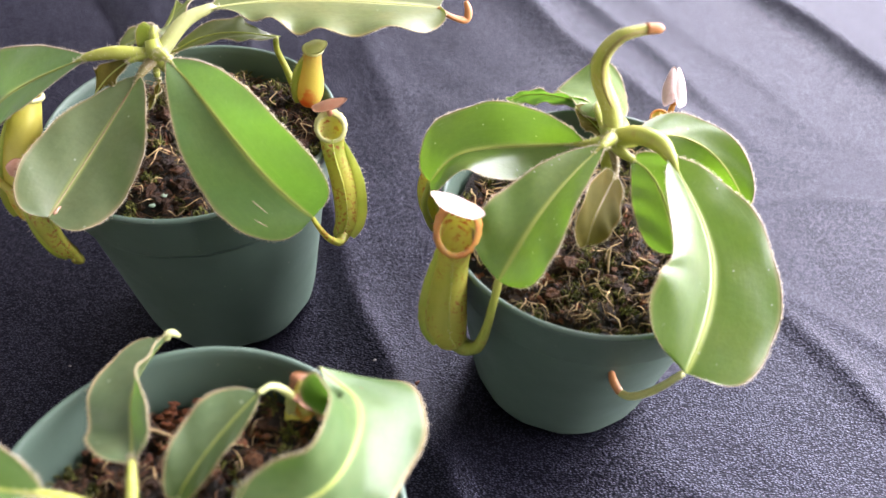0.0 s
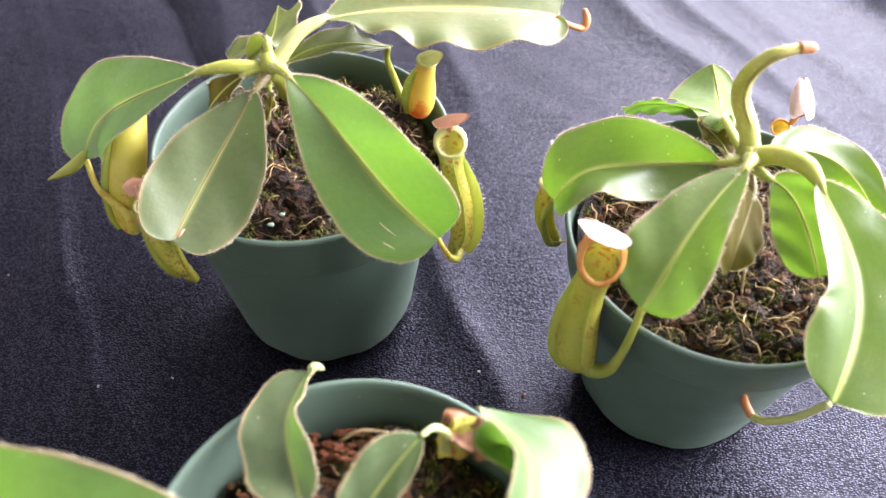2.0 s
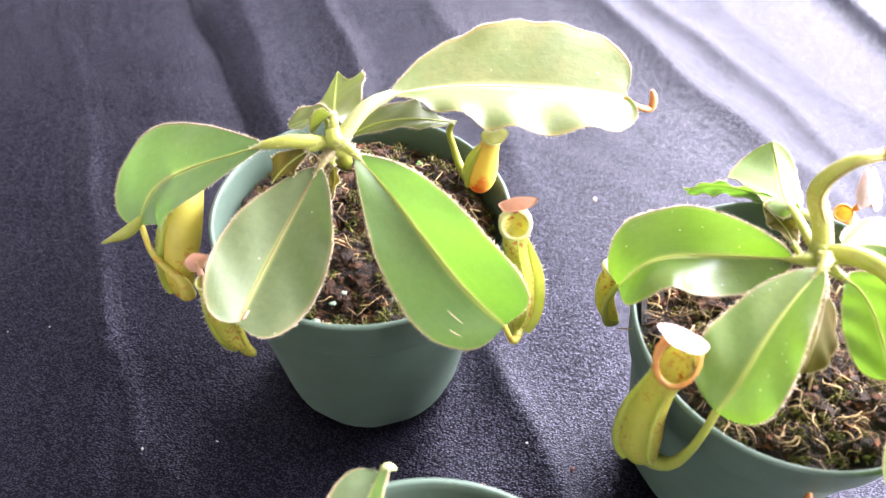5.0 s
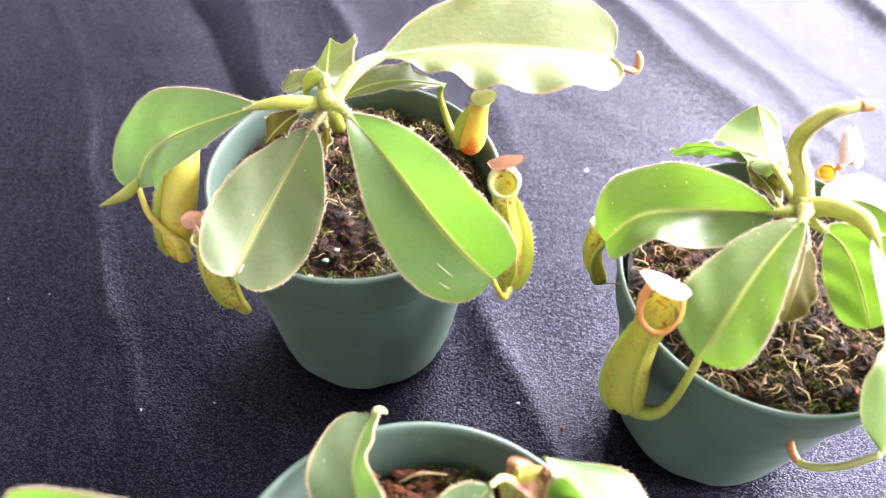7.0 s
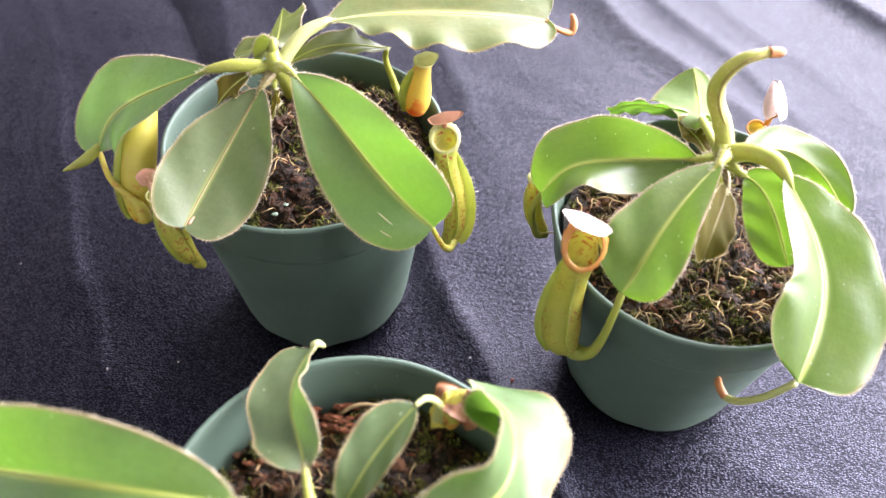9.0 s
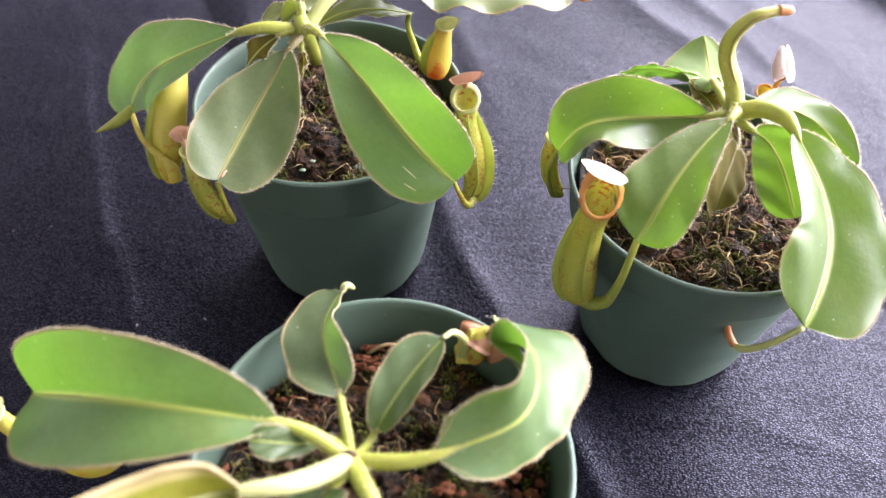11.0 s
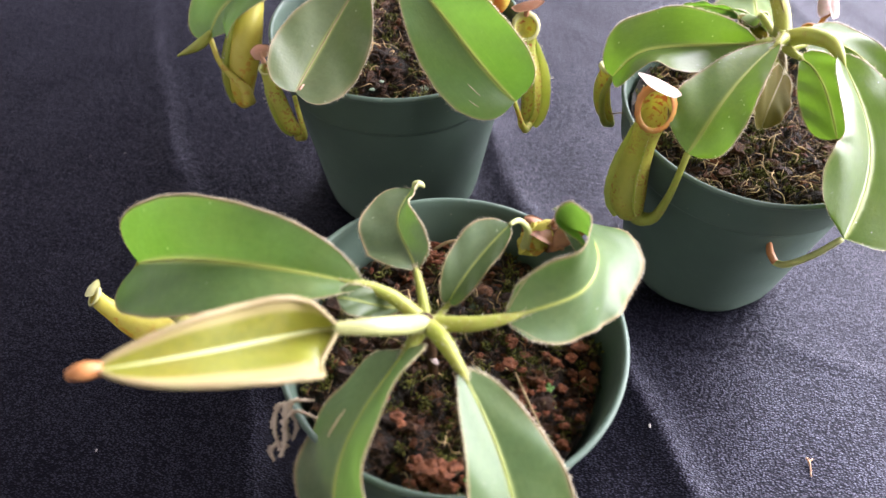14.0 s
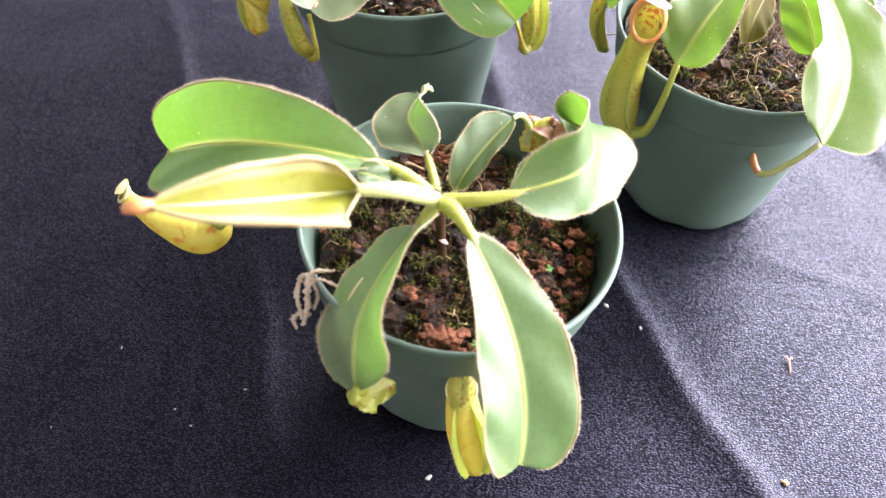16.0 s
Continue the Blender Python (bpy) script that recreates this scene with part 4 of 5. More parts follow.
pitcher(plant, at, [(-0.0450, 0.2300, 0.0625), (-0.0425, 0.2360, 0.0690), (-0.0440, 0.2415, 0.0805), (-0.0472, 0.2455, 0.0905), (-0.0485, 0.2480, 0.0995)], [0.0026, 0.0040, 0.0043, 0.0040, 0.0045], (0.05, -0.8, 0.6), skin=PITCHER, label="slender yellow-green pitcher with spotted mouth", lid=((-0.0492, 0.2488, 0.1092), (0.0060, 0.0, 0.0022), 0.0030, (-0.3, -0.1, 0.95)), lid_mat=LID_RED, rim=LIP_YELLOW, lip=0.0005, lip_wide=1.8, wing=((0.75, -0.6, 0.4), 0.0038), spread=0.6, oval=1.0)
tendril(a1, at, [(-0.0490, 0.2146, 0.0897), (-0.0470, 0.2155, 0.0835), (-0.0452, 0.2195, 0.0750), (-0.0436, 0.2255, 0.0672), (-0.0430, 0.2300, 0.0655)], [0.0008, 0.0009, 0.0011, 0.0015, 0.0022], PITCHER, "tendril with a pinkish base")

# ---- plant at the right ----
plant, at, soil, place = pot_plant("B", "glossy pitcher plant with a curled shoot in a green plastic pot", 0.004, 0.0775, 8)
crown = (0.0436, 0.2393, 0.1110)
part("stem", tube(np.array([(0.047, 0.236, 0.078), (0.046, 0.237, 0.095), crown, (0.0435, 0.240, 0.116)]) - at, [0.003, 0.0026, 0.0032, 0.0028], 12, 20), STEM, plant, "short thick hairy stem")
b1 = leaf(plant, at, [(0.036, 0.2355, 0.1121), (0.0092, 0.2421, 0.1028), (-0.0038, 0.2405, 0.1013), (-0.0054, 0.2371, 0.1036), (-0.013, 0.2357, 0.0899)], (-0, -0.8, 0.6), (0.0165, 0.0195, 0.5493, 0.4835, 0.1151, -0.896, -0.7352, 0.3857, 0.3977, 0.1697), LEAF_SHINY, crown, 0.0022, label="broad arching green leaf", seed=115, arch=0.15)
b2 = leaf(plant, at, [(0.04, 0.2271, 0.1191), (0.0215, 0.2057, 0.1141), (0.0166, 0.1901, 0.1102), (0.0116, 0.1874, 0.0983)], (-0.1, -0.7, 0.7), (0.0148, 0.0133, 0.6322, 0.3367, -0.7965, -0.519, -0.1797, 0.3252, 0.3381, -0.2597), LEAF_SHINY, crown, 0.0022, label="glossy green leaf dusted with pale specks", seed=116, arch=0.15)
b3 = leaf(plant, at, [(0.0591, 0.2233, 0.1202), (0.0689, 0.2117, 0.1099), (0.0793, 0.2074, 0.0979), (0.0781, 0.1935, 0.0914), (0.0685, 0.1739, 0.0803)], (-0.2, -0.7, 0.7), (0.0316, 0.0212, 0.725, 0.2519, 0.6016, 0.7466, 0.4762, 0.34, 0.4055, -0.1094), LEAF_SHINY, None, 0.0028, label="largest glossy green leaf, hanging over the pot", seed=117, arch=0.12, wave=0.0003, other_wave=0.0012, waves=3.0)
b4 = leaf(plant, at, [(0.056, 0.249, 0.1045), (0.0705, 0.259, 0.105), (0.086, 0.255, 0.0985), (0.0935, 0.2395, 0.087)], (0.1, -0.1, 1), (0.0080, 0.0098, 0.45, 0.62, 0.0, -0.25, -0.8, -0.75, 0.05, 0.2), LEAF_SHINY, crown, 0.002, label="green leaf shining white against the window", seed=118)
b5 = leaf(plant, at, [(0.0414, 0.2645, 0.1052), (0.045, 0.2818, 0.0916), (0.0505, 0.2968, 0.0837), (0.0464, 0.3138, 0.091)], (-0.2, -0.8, 0.6), (0.0118, 0.0181, 0.8682, 0.5296, -0.6239, -0.5943, -0.3863, -0.3018, -0.408, -0.037), LEAF_MATT, crown, 0.0016, label="small dark green upright leaf", seed=119)
b6 = leaf(plant, at, [(0.0461, 0.2744, 0.0963), (0.0311, 0.2809, 0.0967), (0.0184, 0.2834, 0.0965), (0.0116, 0.2806, 0.0922)], (-0.1, -0.8, 0.6), (0.0029, 0.0034, 0.7297, 0.4307, 0.5667, 0.5922, 0.5136, 0.4849, 0.2388, 0.1565), LEAF, crown, 0.0015, label="narrow wavy green leaf", seed=120, wave=0.0008)
b7 = leaf(plant, at, [(0.0456, 0.2283, 0.1069), (0.0412, 0.2137, 0.109), (0.0372, 0.2056, 0.1103), (0.0371, 0.2025, 0.1008)], (-0.1, -0.7, 0.7), (0.0082, 0.0071, 0.5253, 0.4699, 0.5478, 0.5668, 0.6205, 0.2942, 0.2815, 0.1314), LEAF_BRONZE, crown, 0.0014, label="small bronze-tinged leaf over the soil", rib_mat=RIB_BROWN, seed=121)
b8 = leaf(plant, at, [(0.0499, 0.2314, 0.111), (0.059, 0.2301, 0.1085), (0.0625, 0.221, 0.1020), (0.0655, 0.2074, 0.0955)], (-0.2, -0.7, 0.7), (0.0099, 0.0099, 0.6033, 0.3027, 0.0034, -0.0602, -0.2038, 0.1177, 0.1197, -0.0363), LEAF_SHINY, crown, 0.0018, label="green leaf half hidden under a larger one", seed=122)
b10 = leaf(plant, at, [(0.0457, 0.2587, 0.0934), (0.0444, 0.2713, 0.0924), (0.041, 0.2734, 0.0911), (0.0345, 0.2704, 0.0999)], (-0.1, -0.8, 0.6), (0.005, 0.0046, 0.6078, 0.5059, -0.47, -0.4771, -0.4844, 0.1827, 0.1932, -0.0692), LEAF_BRONZE, crown, 0.0014, label="small olive leaf beside the stem", seed=163)
part("petiole", tube(np.array([crown, (0.0500, 0.2345, 0.1180), (0.0560, 0.2275, 0.1215), (0.0592, 0.2234, 0.1201), (0.0618, 0.2203, 0.1172)]) - at, [0.0031, 0.0031, 0.0029, 0.0020, 0.0006], 12, 26), STEM, b3, "thick bent leaf stalk")
SHOOT_WAY = np.array([(0.0452, 0.2395, 0.1110), (0.0428, 0.2450, 0.1190), (0.0380, 0.2470, 0.1285), (0.0366, 0.2440, 0.1385), (0.0405, 0.2420, 0.1475), (0.0500, 0.2440, 0.1502)])
shoot = part("shoot", tube(SHOOT_WAY - at, [0.0033, 0.0031, 0.0028, 0.0025, 0.0020, 0.0013], 14, 44), SHOOT, plant, "curled hairy new shoot")
part("shoot_fuzz", bristles(SHOOT_WAY - at, [0.0032, 0.0031, 0.0027, 0.0023, 0.0019, 0.0013], 420, 0.0014, 77), HAIR, shoot, "fine pale hairs on the shoot", kind="stuff")
part("seam", tube(SHOOT_WAY[1:] + np.array([0.0006, -0.0021, 0.0006]) * np.array([[1.1], [1], [0.9], [0.75], [0.4]]) - at, [0.0004, 0.0009, 0.0010, 0.0008, 0.0005], 8, 40), SEAM, shoot, "brown groove down the furled shoot")
part("shoot_tip", tube(np.array([(0.0475, 0.2432, 0.1500), (0.0510, 0.2440, 0.1499), (0.0525, 0.2445, 0.1496)]) - at, [0.0017, 0.0016, 0.0008], 10, 10), TIP_BROWN, shoot, "brown dried tip")
tendril(b3, at, [(0.0675, 0.1735, 0.0806), (0.0620, 0.1745, 0.0700), (0.0575, 0.1790, 0.0585), (0.0548, 0.1830, 0.0540), (0.0527, 0.1850, 0.0560)], [0.0011, 0.0012, 0.0013, 0.0013, 0.0012], RIB_PALE, "curved green tendril")
tendril(b3, at, [(0.0545, 0.1832, 0.0540), (0.0520, 0.1855, 0.0570), (0.0502, 0.1865, 0.0625)], [0.0014, 0.0014, 0.0008], TIP_BROWN, "brown hooked tendril tip")
tendril(b2, at, [(0.0117, 0.1875, 0.0985), (0.0108, 0.1862, 0.0890), (0.0096, 0.1862, 0.0765), (0.0075, 0.1880, 0.0650), (0.0030, 0.1905, 0.0610), (-0.0010, 0.1915, 0.0650)], [0.0012, 0.0012, 0.0015, 0.0021, 0.0030, 0.0036], STEM, "green tendril curving up into the pitcher")
pitcher(plant, at, [(0.0005, 0.1905, 0.0600), (-0.0030, 0.1930, 0.0690), (-0.0032, 0.1965, 0.0800), (-0.0022, 0.1970, 0.0950), (-0.0014, 0.1945, 0.1100)], [0.0040, 0.0066, 0.0060, 0.0048, 0.0056], (0.05, -0.8, 0.6), skin=PITCHER, rim=LIP_ORANGE, lip=0.00036, label="large green pitcher with red specks and an orange lip", lid=((-0.0016, 0.1965, 0.1195), (0.0076, 0.0004, -0.0034), 0.0043, (0.35, 0.12, 0.92)), lid_mat=LID_PINK, wing=((-0.55, -0.65, 0.45), 0.0028), spread=0.8, lip_wide=3.0, oval=1.25)
pitcher(plant, at, [(-0.0085, 0.2440, 0.0600), (-0.0130, 0.2440, 0.0680), (-0.0150, 0.2445, 0.0780), (-0.0140, 0.2460, 0.0860)], [0.0022, 0.0034, 0.0034, 0.0026], (0.3, 0.1, 0.9), skin=PITCHER, label="small green pitcher tucked behind the rim")
tendril(b1, at, [(-0.0130, 0.2359, 0.0899), (-0.0150, 0.2370, 0.0780), (-0.0120, 0.2400, 0.0640), (-0.0085, 0.2440, 0.0600)], [0.0010, 0.0011, 0.0014, 0.0020], STEM, "thin tendril")
p = pitcher(plant, at, [(0.0720, 0.2800, 0.0640), (0.0725, 0.2810, 0.0740), (0.0705, 0.2800, 0.0850), (0.0670, 0.2800, 0.0905)], [0.0025, 0.0040, 0.0040, 0.0030], (-0.2, -0.4, 0.9), lip=0.0004, skin=PITCHER_ORANGE, rim=LIP_ORANGE, label="orange-lipped pitcher behind the pot")
part("lid_stalk", tube(np.array([(0.0705, 0.2810, 0.0925), (0.0700, 0.2780, 0.0985), (0.0685, 0.2720, 0.1040)]) - at, [0.0011, 0.0010, 0.0012], 8, 12), LIP_ORANGE, p, "orange neck of the lid")
for side in (-1, 1):
    lid_part(p, at, (0.0690 + 0.0022 * side, 0.2752, 0.1085 - 0.0002 * side), (0.0006 - 0.0008 * side, 0.0072, 0.0032), 0.0029, (0.2 + 0.45 * side, -0.35, 0.95), LID_PINK, cup=0.5, label="half of a pale pink folded lid")

# ---- plant at the front ----
plant, at, soil, place = pot_plant("C", "pitcher plant with spreading leaves in a dark green plastic pot", 0.006, 0.0700, 15)
crown = (-0.0641, 0.0986, 0.1050)
part("stem", tube(np.array([(-0.062, 0.102, 0.070), (-0.063, 0.101, 0.088), crown, (-0.0650, 0.0975, 0.1095)]) - at, [0.0017, 0.0015, 0.0022, 0.0014], 12, 20), FIBRE_DARK, plant, "short thick stem")
c1 = leaf(plant, at, [(-0.0817, 0.1018, 0.1143), (-0.1177, 0.0991, 0.1228), (-0.1369, 0.1045, 0.1116), (-0.1518, 0.1106, 0.0989)], (0.3, -0.7, 0.7), (0.0182, 0.0186, 0.6217, 0.4225, -0.6527, -0.3055, -0.4785, 0.45, 0.461, 0.7321), LEAF, crown, 0.0021, label="long broad green leaf with a notched end", seed=116, arch=0.1, bead=0.0002)
c2 = leaf(plant, at, [(-0.0824, 0.0778, 0.1278), (-0.0934, 0.0794, 0.1229), (-0.1036, 0.0627, 0.1347), (-0.125, 0.0477, 0.1457)], (0.3, -0.5, 0.8), (0.0106, 0.0176, 0.4937, 0.5945, 0.1021, -0.1953, -0.2322, 0.7957, 0.7998, -0.0573), LEAF_PALE, crown, 0.0026, label="half-unfurled pale yellow leaf with a rolled edge", rib_mat=RIB_PALE, seed=117, wave=0.0007, waves=3.0, bead=0.0009)
c3 = leaf(plant, at, [(-0.0698, 0.1151, 0.1064), (-0.0756, 0.1318, 0.1025), (-0.0846, 0.1389, 0.0959), (-0.0779, 0.1587, 0.0947)], (0.1, -0.7, 0.7), (0.0105, 0.0122, 0.3152, 0.2056, -0.0886, 0.4722, 1.2226, 0.4574, 0.4531, -0.0654), LEAF_GREY, crown, 0.0015, label="small grey-green leaf twisted at its tip", seed=118, bead=0.0002)
c4 = leaf(plant, at, [(-0.0599, 0.1124, 0.097), (-0.0593, 0.1124, 0.1005), (-0.0544, 0.1247, 0.1037), (-0.045, 0.1362, 0.1078)], (0, -0.7, 0.7), (0.008, 0.0092, 0.7119, 0.3026, -0.1327, 0.2672, 0.3705, 0.7198, 0.7319, -0.2096), LEAF_GREY, crown, 0.0012, label="small folded grey-green leaf", seed=119, bead=0.0002)
c5 = leaf(plant, at, [(-0.0433, 0.0999, 0.1103), (-0.015, 0.1141, 0.1123), (-0.0237, 0.1017, 0.1173), (-0.0113, 0.143, 0.1099), (-0.0227, 0.141, 0.0973), (-0.0322, 0.1458, 0.1072)], (-0.1, -0.7, 0.7), (0.0174, 0.0185, 0.3592, 0.2, 0.1085, -1.2059, -1.1635, 0.105, 0.1232, -1.0626), LEAF_WAXY, crown, 0.0023, label="glossy leaf curling back on itself, browned tip", seed=120, wave=0.0006, bead=0.0002)
c6 = leaf(plant, at, [(-0.0533, 0.0811, 0.113), (-0.0367, 0.0651, 0.0959), (-0.0295, 0.0516, 0.0807), (-0.0305, 0.0376, 0.0654)], (-0, -0.6, 0.8), (0.0166, 0.017, 0.6041, 0.2445, 0.7337, 0.5958, 0.816, 0.16, 0.3288, 0.2136), LEAF_WAXY, crown, 0.0024, label="long glossy green leaf hanging over the pot rim", seed=121, arch=0.1, bead=0.0002)
c7 = leaf(plant, at, [(-0.0688, 0.093, 0.0996), (-0.0771, 0.0726, 0.0992), (-0.0853, 0.0603, 0.0941), (-0.0796, 0.0472, 0.0766)], (0.1, -0.6, 0.8), (0.016, 0.0242, 0.2966, 0.4107, -1.1261, -1.1185, -0.3846, 0.2393, 0.2682, -0.3389), LEAF_GREY, crown, 0.0021, label="green leaf bending down over the pot rim", seed=122, arch=0.1, bead=0.0002)
c8 = leaf(plant, at, [(-0.0715, 0.1055, 0.1015), (-0.0771, 0.0982, 0.1091), (-0.082, 0.0964, 0.1155), (-0.0877, 0.0956, 0.1157)], (0.2, -0.5, 0.8), (0.0042, 0.0042, 0.8212, 0.3232, 0.1208, 0.1104, 0.0902, 0.1196, 0.1172, -0.0522), LEAF_GREY, crown, 0.0012, label="small grey-green leaf under a larger one", seed=123)
tendril(c3, at, [(-0.0776, 0.1580, 0.0955), (-0.0770, 0.1588, 0.0968), (-0.0756, 0.1594, 0.0965), (-0.0745, 0.1597, 0.0950)], [0.0010, 0.0012, 0.0010, 0.0005], RIB_PALE, "pale curled leaf tip")
tendril(c2, at, [(-0.1240, 0.0482, 0.1455), (-0.1270, 0.0465, 0.1465), (-0.1300, 0.0452, 0.1462)], [0.0015, 0.0019, 0.0010], TIP_BROWN, "dried red-brown leaf tip")
tendril(c1, at, [(-0.1515, 0.1106, 0.0989), (-0.1545, 0.1110, 0.0900), (-0.1500, 0.1150, 0.0680), (-0.1440, 0.1180, 0.0570)], [0.0011, 0.0012, 0.0016, 0.0026], STEM, "tendril hidden under the leaf")
pitcher(plant, at, [(-0.1414, 0.1184, 0.0562), (-0.1530, 0.1190, 0.0497), (-0.1660, 0.1187, 0.0545), (-0.1745, 0.1184, 0.0610), (-0.1800, 0.1205, 0.0635)], [0.0040, 0.0084, 0.0060, 0.0032, 0.0028], (-0.7, -0.2, 0.7), skin=PITCHER_YELLOW, label="yellow pitcher lying out beside the pot", lid=((-0.1812, 0.1225, 0.0655), (0.0012, 0.0030, 0.0010), 0.0022, (-0.3, -0.3, 0.9)), lid_mat=LIP_YELLOW, lip=0.0005)
front = pitcher(plant, at, [(-0.0420, 0.0510, 0.0270), (-0.0440, 0.0540, 0.0340), (-0.0470, 0.0575, 0.0440), (-0.0490, 0.0598, 0.0540), (-0.0500, 0.0605, 0.0630)], [0.0030, 0.0058, 0.0064, 0.0054, 0.0044], (-0.1, -0.5, 0.85), skin=PITCHER_YELLOW, label="bright yellow pitcher hanging in front of the pot", lip=0.0005, rim=LIP_YELLOW, wing=((0.15, -0.75, 0.6), 0.0042), spread=0.6)
for side in (-1, 1):
    lid_part(front, at, (-0.0500 + 0.0024 * side, 0.0580, 0.0655), (0.0003 * side, 0.0036, 0.0052), 0.0030, (0.45 * side, -0.75, 0.62), PITCHER, cup=0.55, label="half of a closed yellow-green lid")
tendril(c6, at, [(-0.0300, 0.0382, 0.0650), (-0.0306, 0.0440, 0.0610), (-0.0350, 0.0510, 0.0430), (-0.0415, 0.0515, 0.0285)], [0.0009, 0.0010, 0.0012, 0.0020], STEM, "tendril under the leaf")
tendril(c4, at, [(-0.0452, 0.1360, 0.1080), (-0.0425, 0.1390, 0.1070), (-0.0395, 0.1410, 0.1010), (-0.0392, 0.1415, 0.0930)], [0.0007, 0.0009, 0.0012, 0.0020], RIB_PALE, "yellow-green tendril")
p = pitcher(plant, at, [(-0.0395, 0.1425, 0.0890), (-0.0375, 0.1430, 0.0940), (-0.0345, 0.1435, 0.0980), (-0.0315, 0.1445, 0.1010)], [0.0024, 0.0040, 0.0038, 0.0018], (0.2, 0.3, 0.9), skin=PITCHER_YELLOW, inner=WITHERED, rim=WITHERED, lip=0.0003, flat=0.7, label="withered brown pitcher at the rim")
for q in [p] + list(p.children):
    for vert in q.data.vertices:
        vert.co += Vector((noise.noise(vert.co * 420), noise.noise(vert.co * 420 + Vector((9, 0, 0))), noise.noise(vert.co * 420 + Vector((0, 9, 0))))) * 0.0022
for k in range(5):
    lid_part(p, at, (-0.0365 + 0.0016 * k, 0.1432 + 0.0009 * (k % 2), 0.0955 + 0.0014 * k), (0.0056, 0.0014 * (k - 2), 0.0036 * (-1) ** k), 0.0034 + 0.0005 * k, (0.3 - 0.2 * k, -0.8 + 0.3 * k, 0.5), WITHERED, cup=0.9, label="crumpled dry flap")
p = pitcher(plant, at, [(-0.0812, 0.0510, 0.0720), (-0.0805, 0.0540, 0.0670), (-0.0795, 0.0570, 0.0640), (-0.0780, 0.0590, 0.0620)], [0.0016, 0.0026, 0.0026, 0.0008], (0.6, 0.2, 0.4), skin=PITCHER, lip=0.0003, flat=0.5, label="small shrivelled pitcher under a leaf tip")
for way, wide, skin, words, k in [
    ([(-0.0795, 0.0474, 0.0745), (-0.0765, 0.0500, 0.0715), (-0.0730, 0.0535, 0.0690), (-0.0700, 0.0575, 0.0660)], 0.0042, PITCHER, "yellow-green withered flap", 41),
    ([(-0.0792, 0.0474, 0.0742), (-0.0778, 0.0482, 0.0705), (-0.0758, 0.0492, 0.0665), (-0.0744, 0.0495, 0.0632)], 0.0030, PITCHER, "pointed yellow-green withered flap", 42),
    ([(-0.0800, 0.0478, 0.0740), (-0.0796, 0.0482, 0.0710), (-0.0790, 0.0488, 0.0680), (-0.0780, 0.0490, 0.0655)], 0.0022, DRY, "brown dry flap", 43),
]:
    geo, _, _ = blade(np.array(way) - at, (0.1, -0.7, 0.7), wide, wide, 0.5, 0.7, (0.0, 0.3, 0.5), (0.35, 0.3), 0.0, wave=0.0006, waves=1.6, along=26, across=6, ragged=0.05, seed=k)
    part("flap", geo, skin, p, words)
tendril(c7, at, [(-0.0793, 0.0465, 0.0799), (-0.0800, 0.0455, 0.0740), (-0.0812, 0.0490, 0.0715)], [0.0010, 0.0012, 0.0018], STEM, "short tendril")
part("dried_flower_stalk", joined([tube(np.array(q) - at, np.array(r) * 0.55, 8, 40, 0.45, 0.5, k) for k, (q, r) in enumerate([
    ([(-0.0920, 0.0790, 0.0900), (-0.0985, 0.0770, 0.0898), (-0.0995, 0.0740, 0.0860), (-0.0990, 0.0700, 0.0800), (-0.1005, 0.0680, 0.0750)], [0.0006, 0.0012, 0.0016, 0.0015, 0.0010]),
    ([(-0.0975, 0.0770, 0.0895), (-0.1020, 0.0765, 0.0875), (-0.1025, 0.0725, 0.0820), (-0.1005, 0.0690, 0.0770)], [0.0008, 0.0012, 0.0014, 0.0011]),
    ([(-0.0900, 0.0735, 0.0900), (-0.0960, 0.0745, 0.0905), (-0.1000, 0.0735, 0.0850)], [0.0005, 0.0008, 0.0010]),
    ([(-0.0985, 0.0765, 0.0890), (-0.0965, 0.0740, 0.0830), (-0.0975, 0.0715, 0.0790)], [0.0008, 0.0010, 0.0006]),
    ([(-0.1010, 0.0700, 0.0790), (-0.1035, 0.0690, 0.0765), (-0.1020, 0.0670, 0.0740)], [0.0010, 0.0012, 0.0006]),
])]), PALE_DRY, plant, "shrivelled pale brown stalk over the rim")


def scar(leaf_part, column, first, last, thick, mat, drift=0.0):
    """A dry scratch along the blade."""
    me = leaf_part.data
    n = np.array(me.vertices[column * 44 + (first + last) // 2].normal)
    pts = [np.array(me.vertices[(column + int(drift * (k - first))) * 44 + k].co) for k in range(first, last + 1)]
    geo = tube(pts, [thick * (0.4 + 0.6 * math.sin(math.pi * (k + 0.5) / len(pts))) for k in range(len(pts))], 6, 16, 1.0, 0.3, column)
    return part("scar", geo, mat, leaf_part, "pale dry scratch on the blade")


scar(c7, 13, 12, 18, 0.0004, SCAR)
scar(a1, 13, 27, 31, 0.00014, SCAR)
scar(a1, 15, 30, 33, 0.00012, SCAR)
scar(a2, 8, 33, 38, 0.0005, LID_RED)

# ---- small things on soil and rims ----
def on(thing_origin, x, y, z):
    return np.array([x, y, z]) - thing_origin


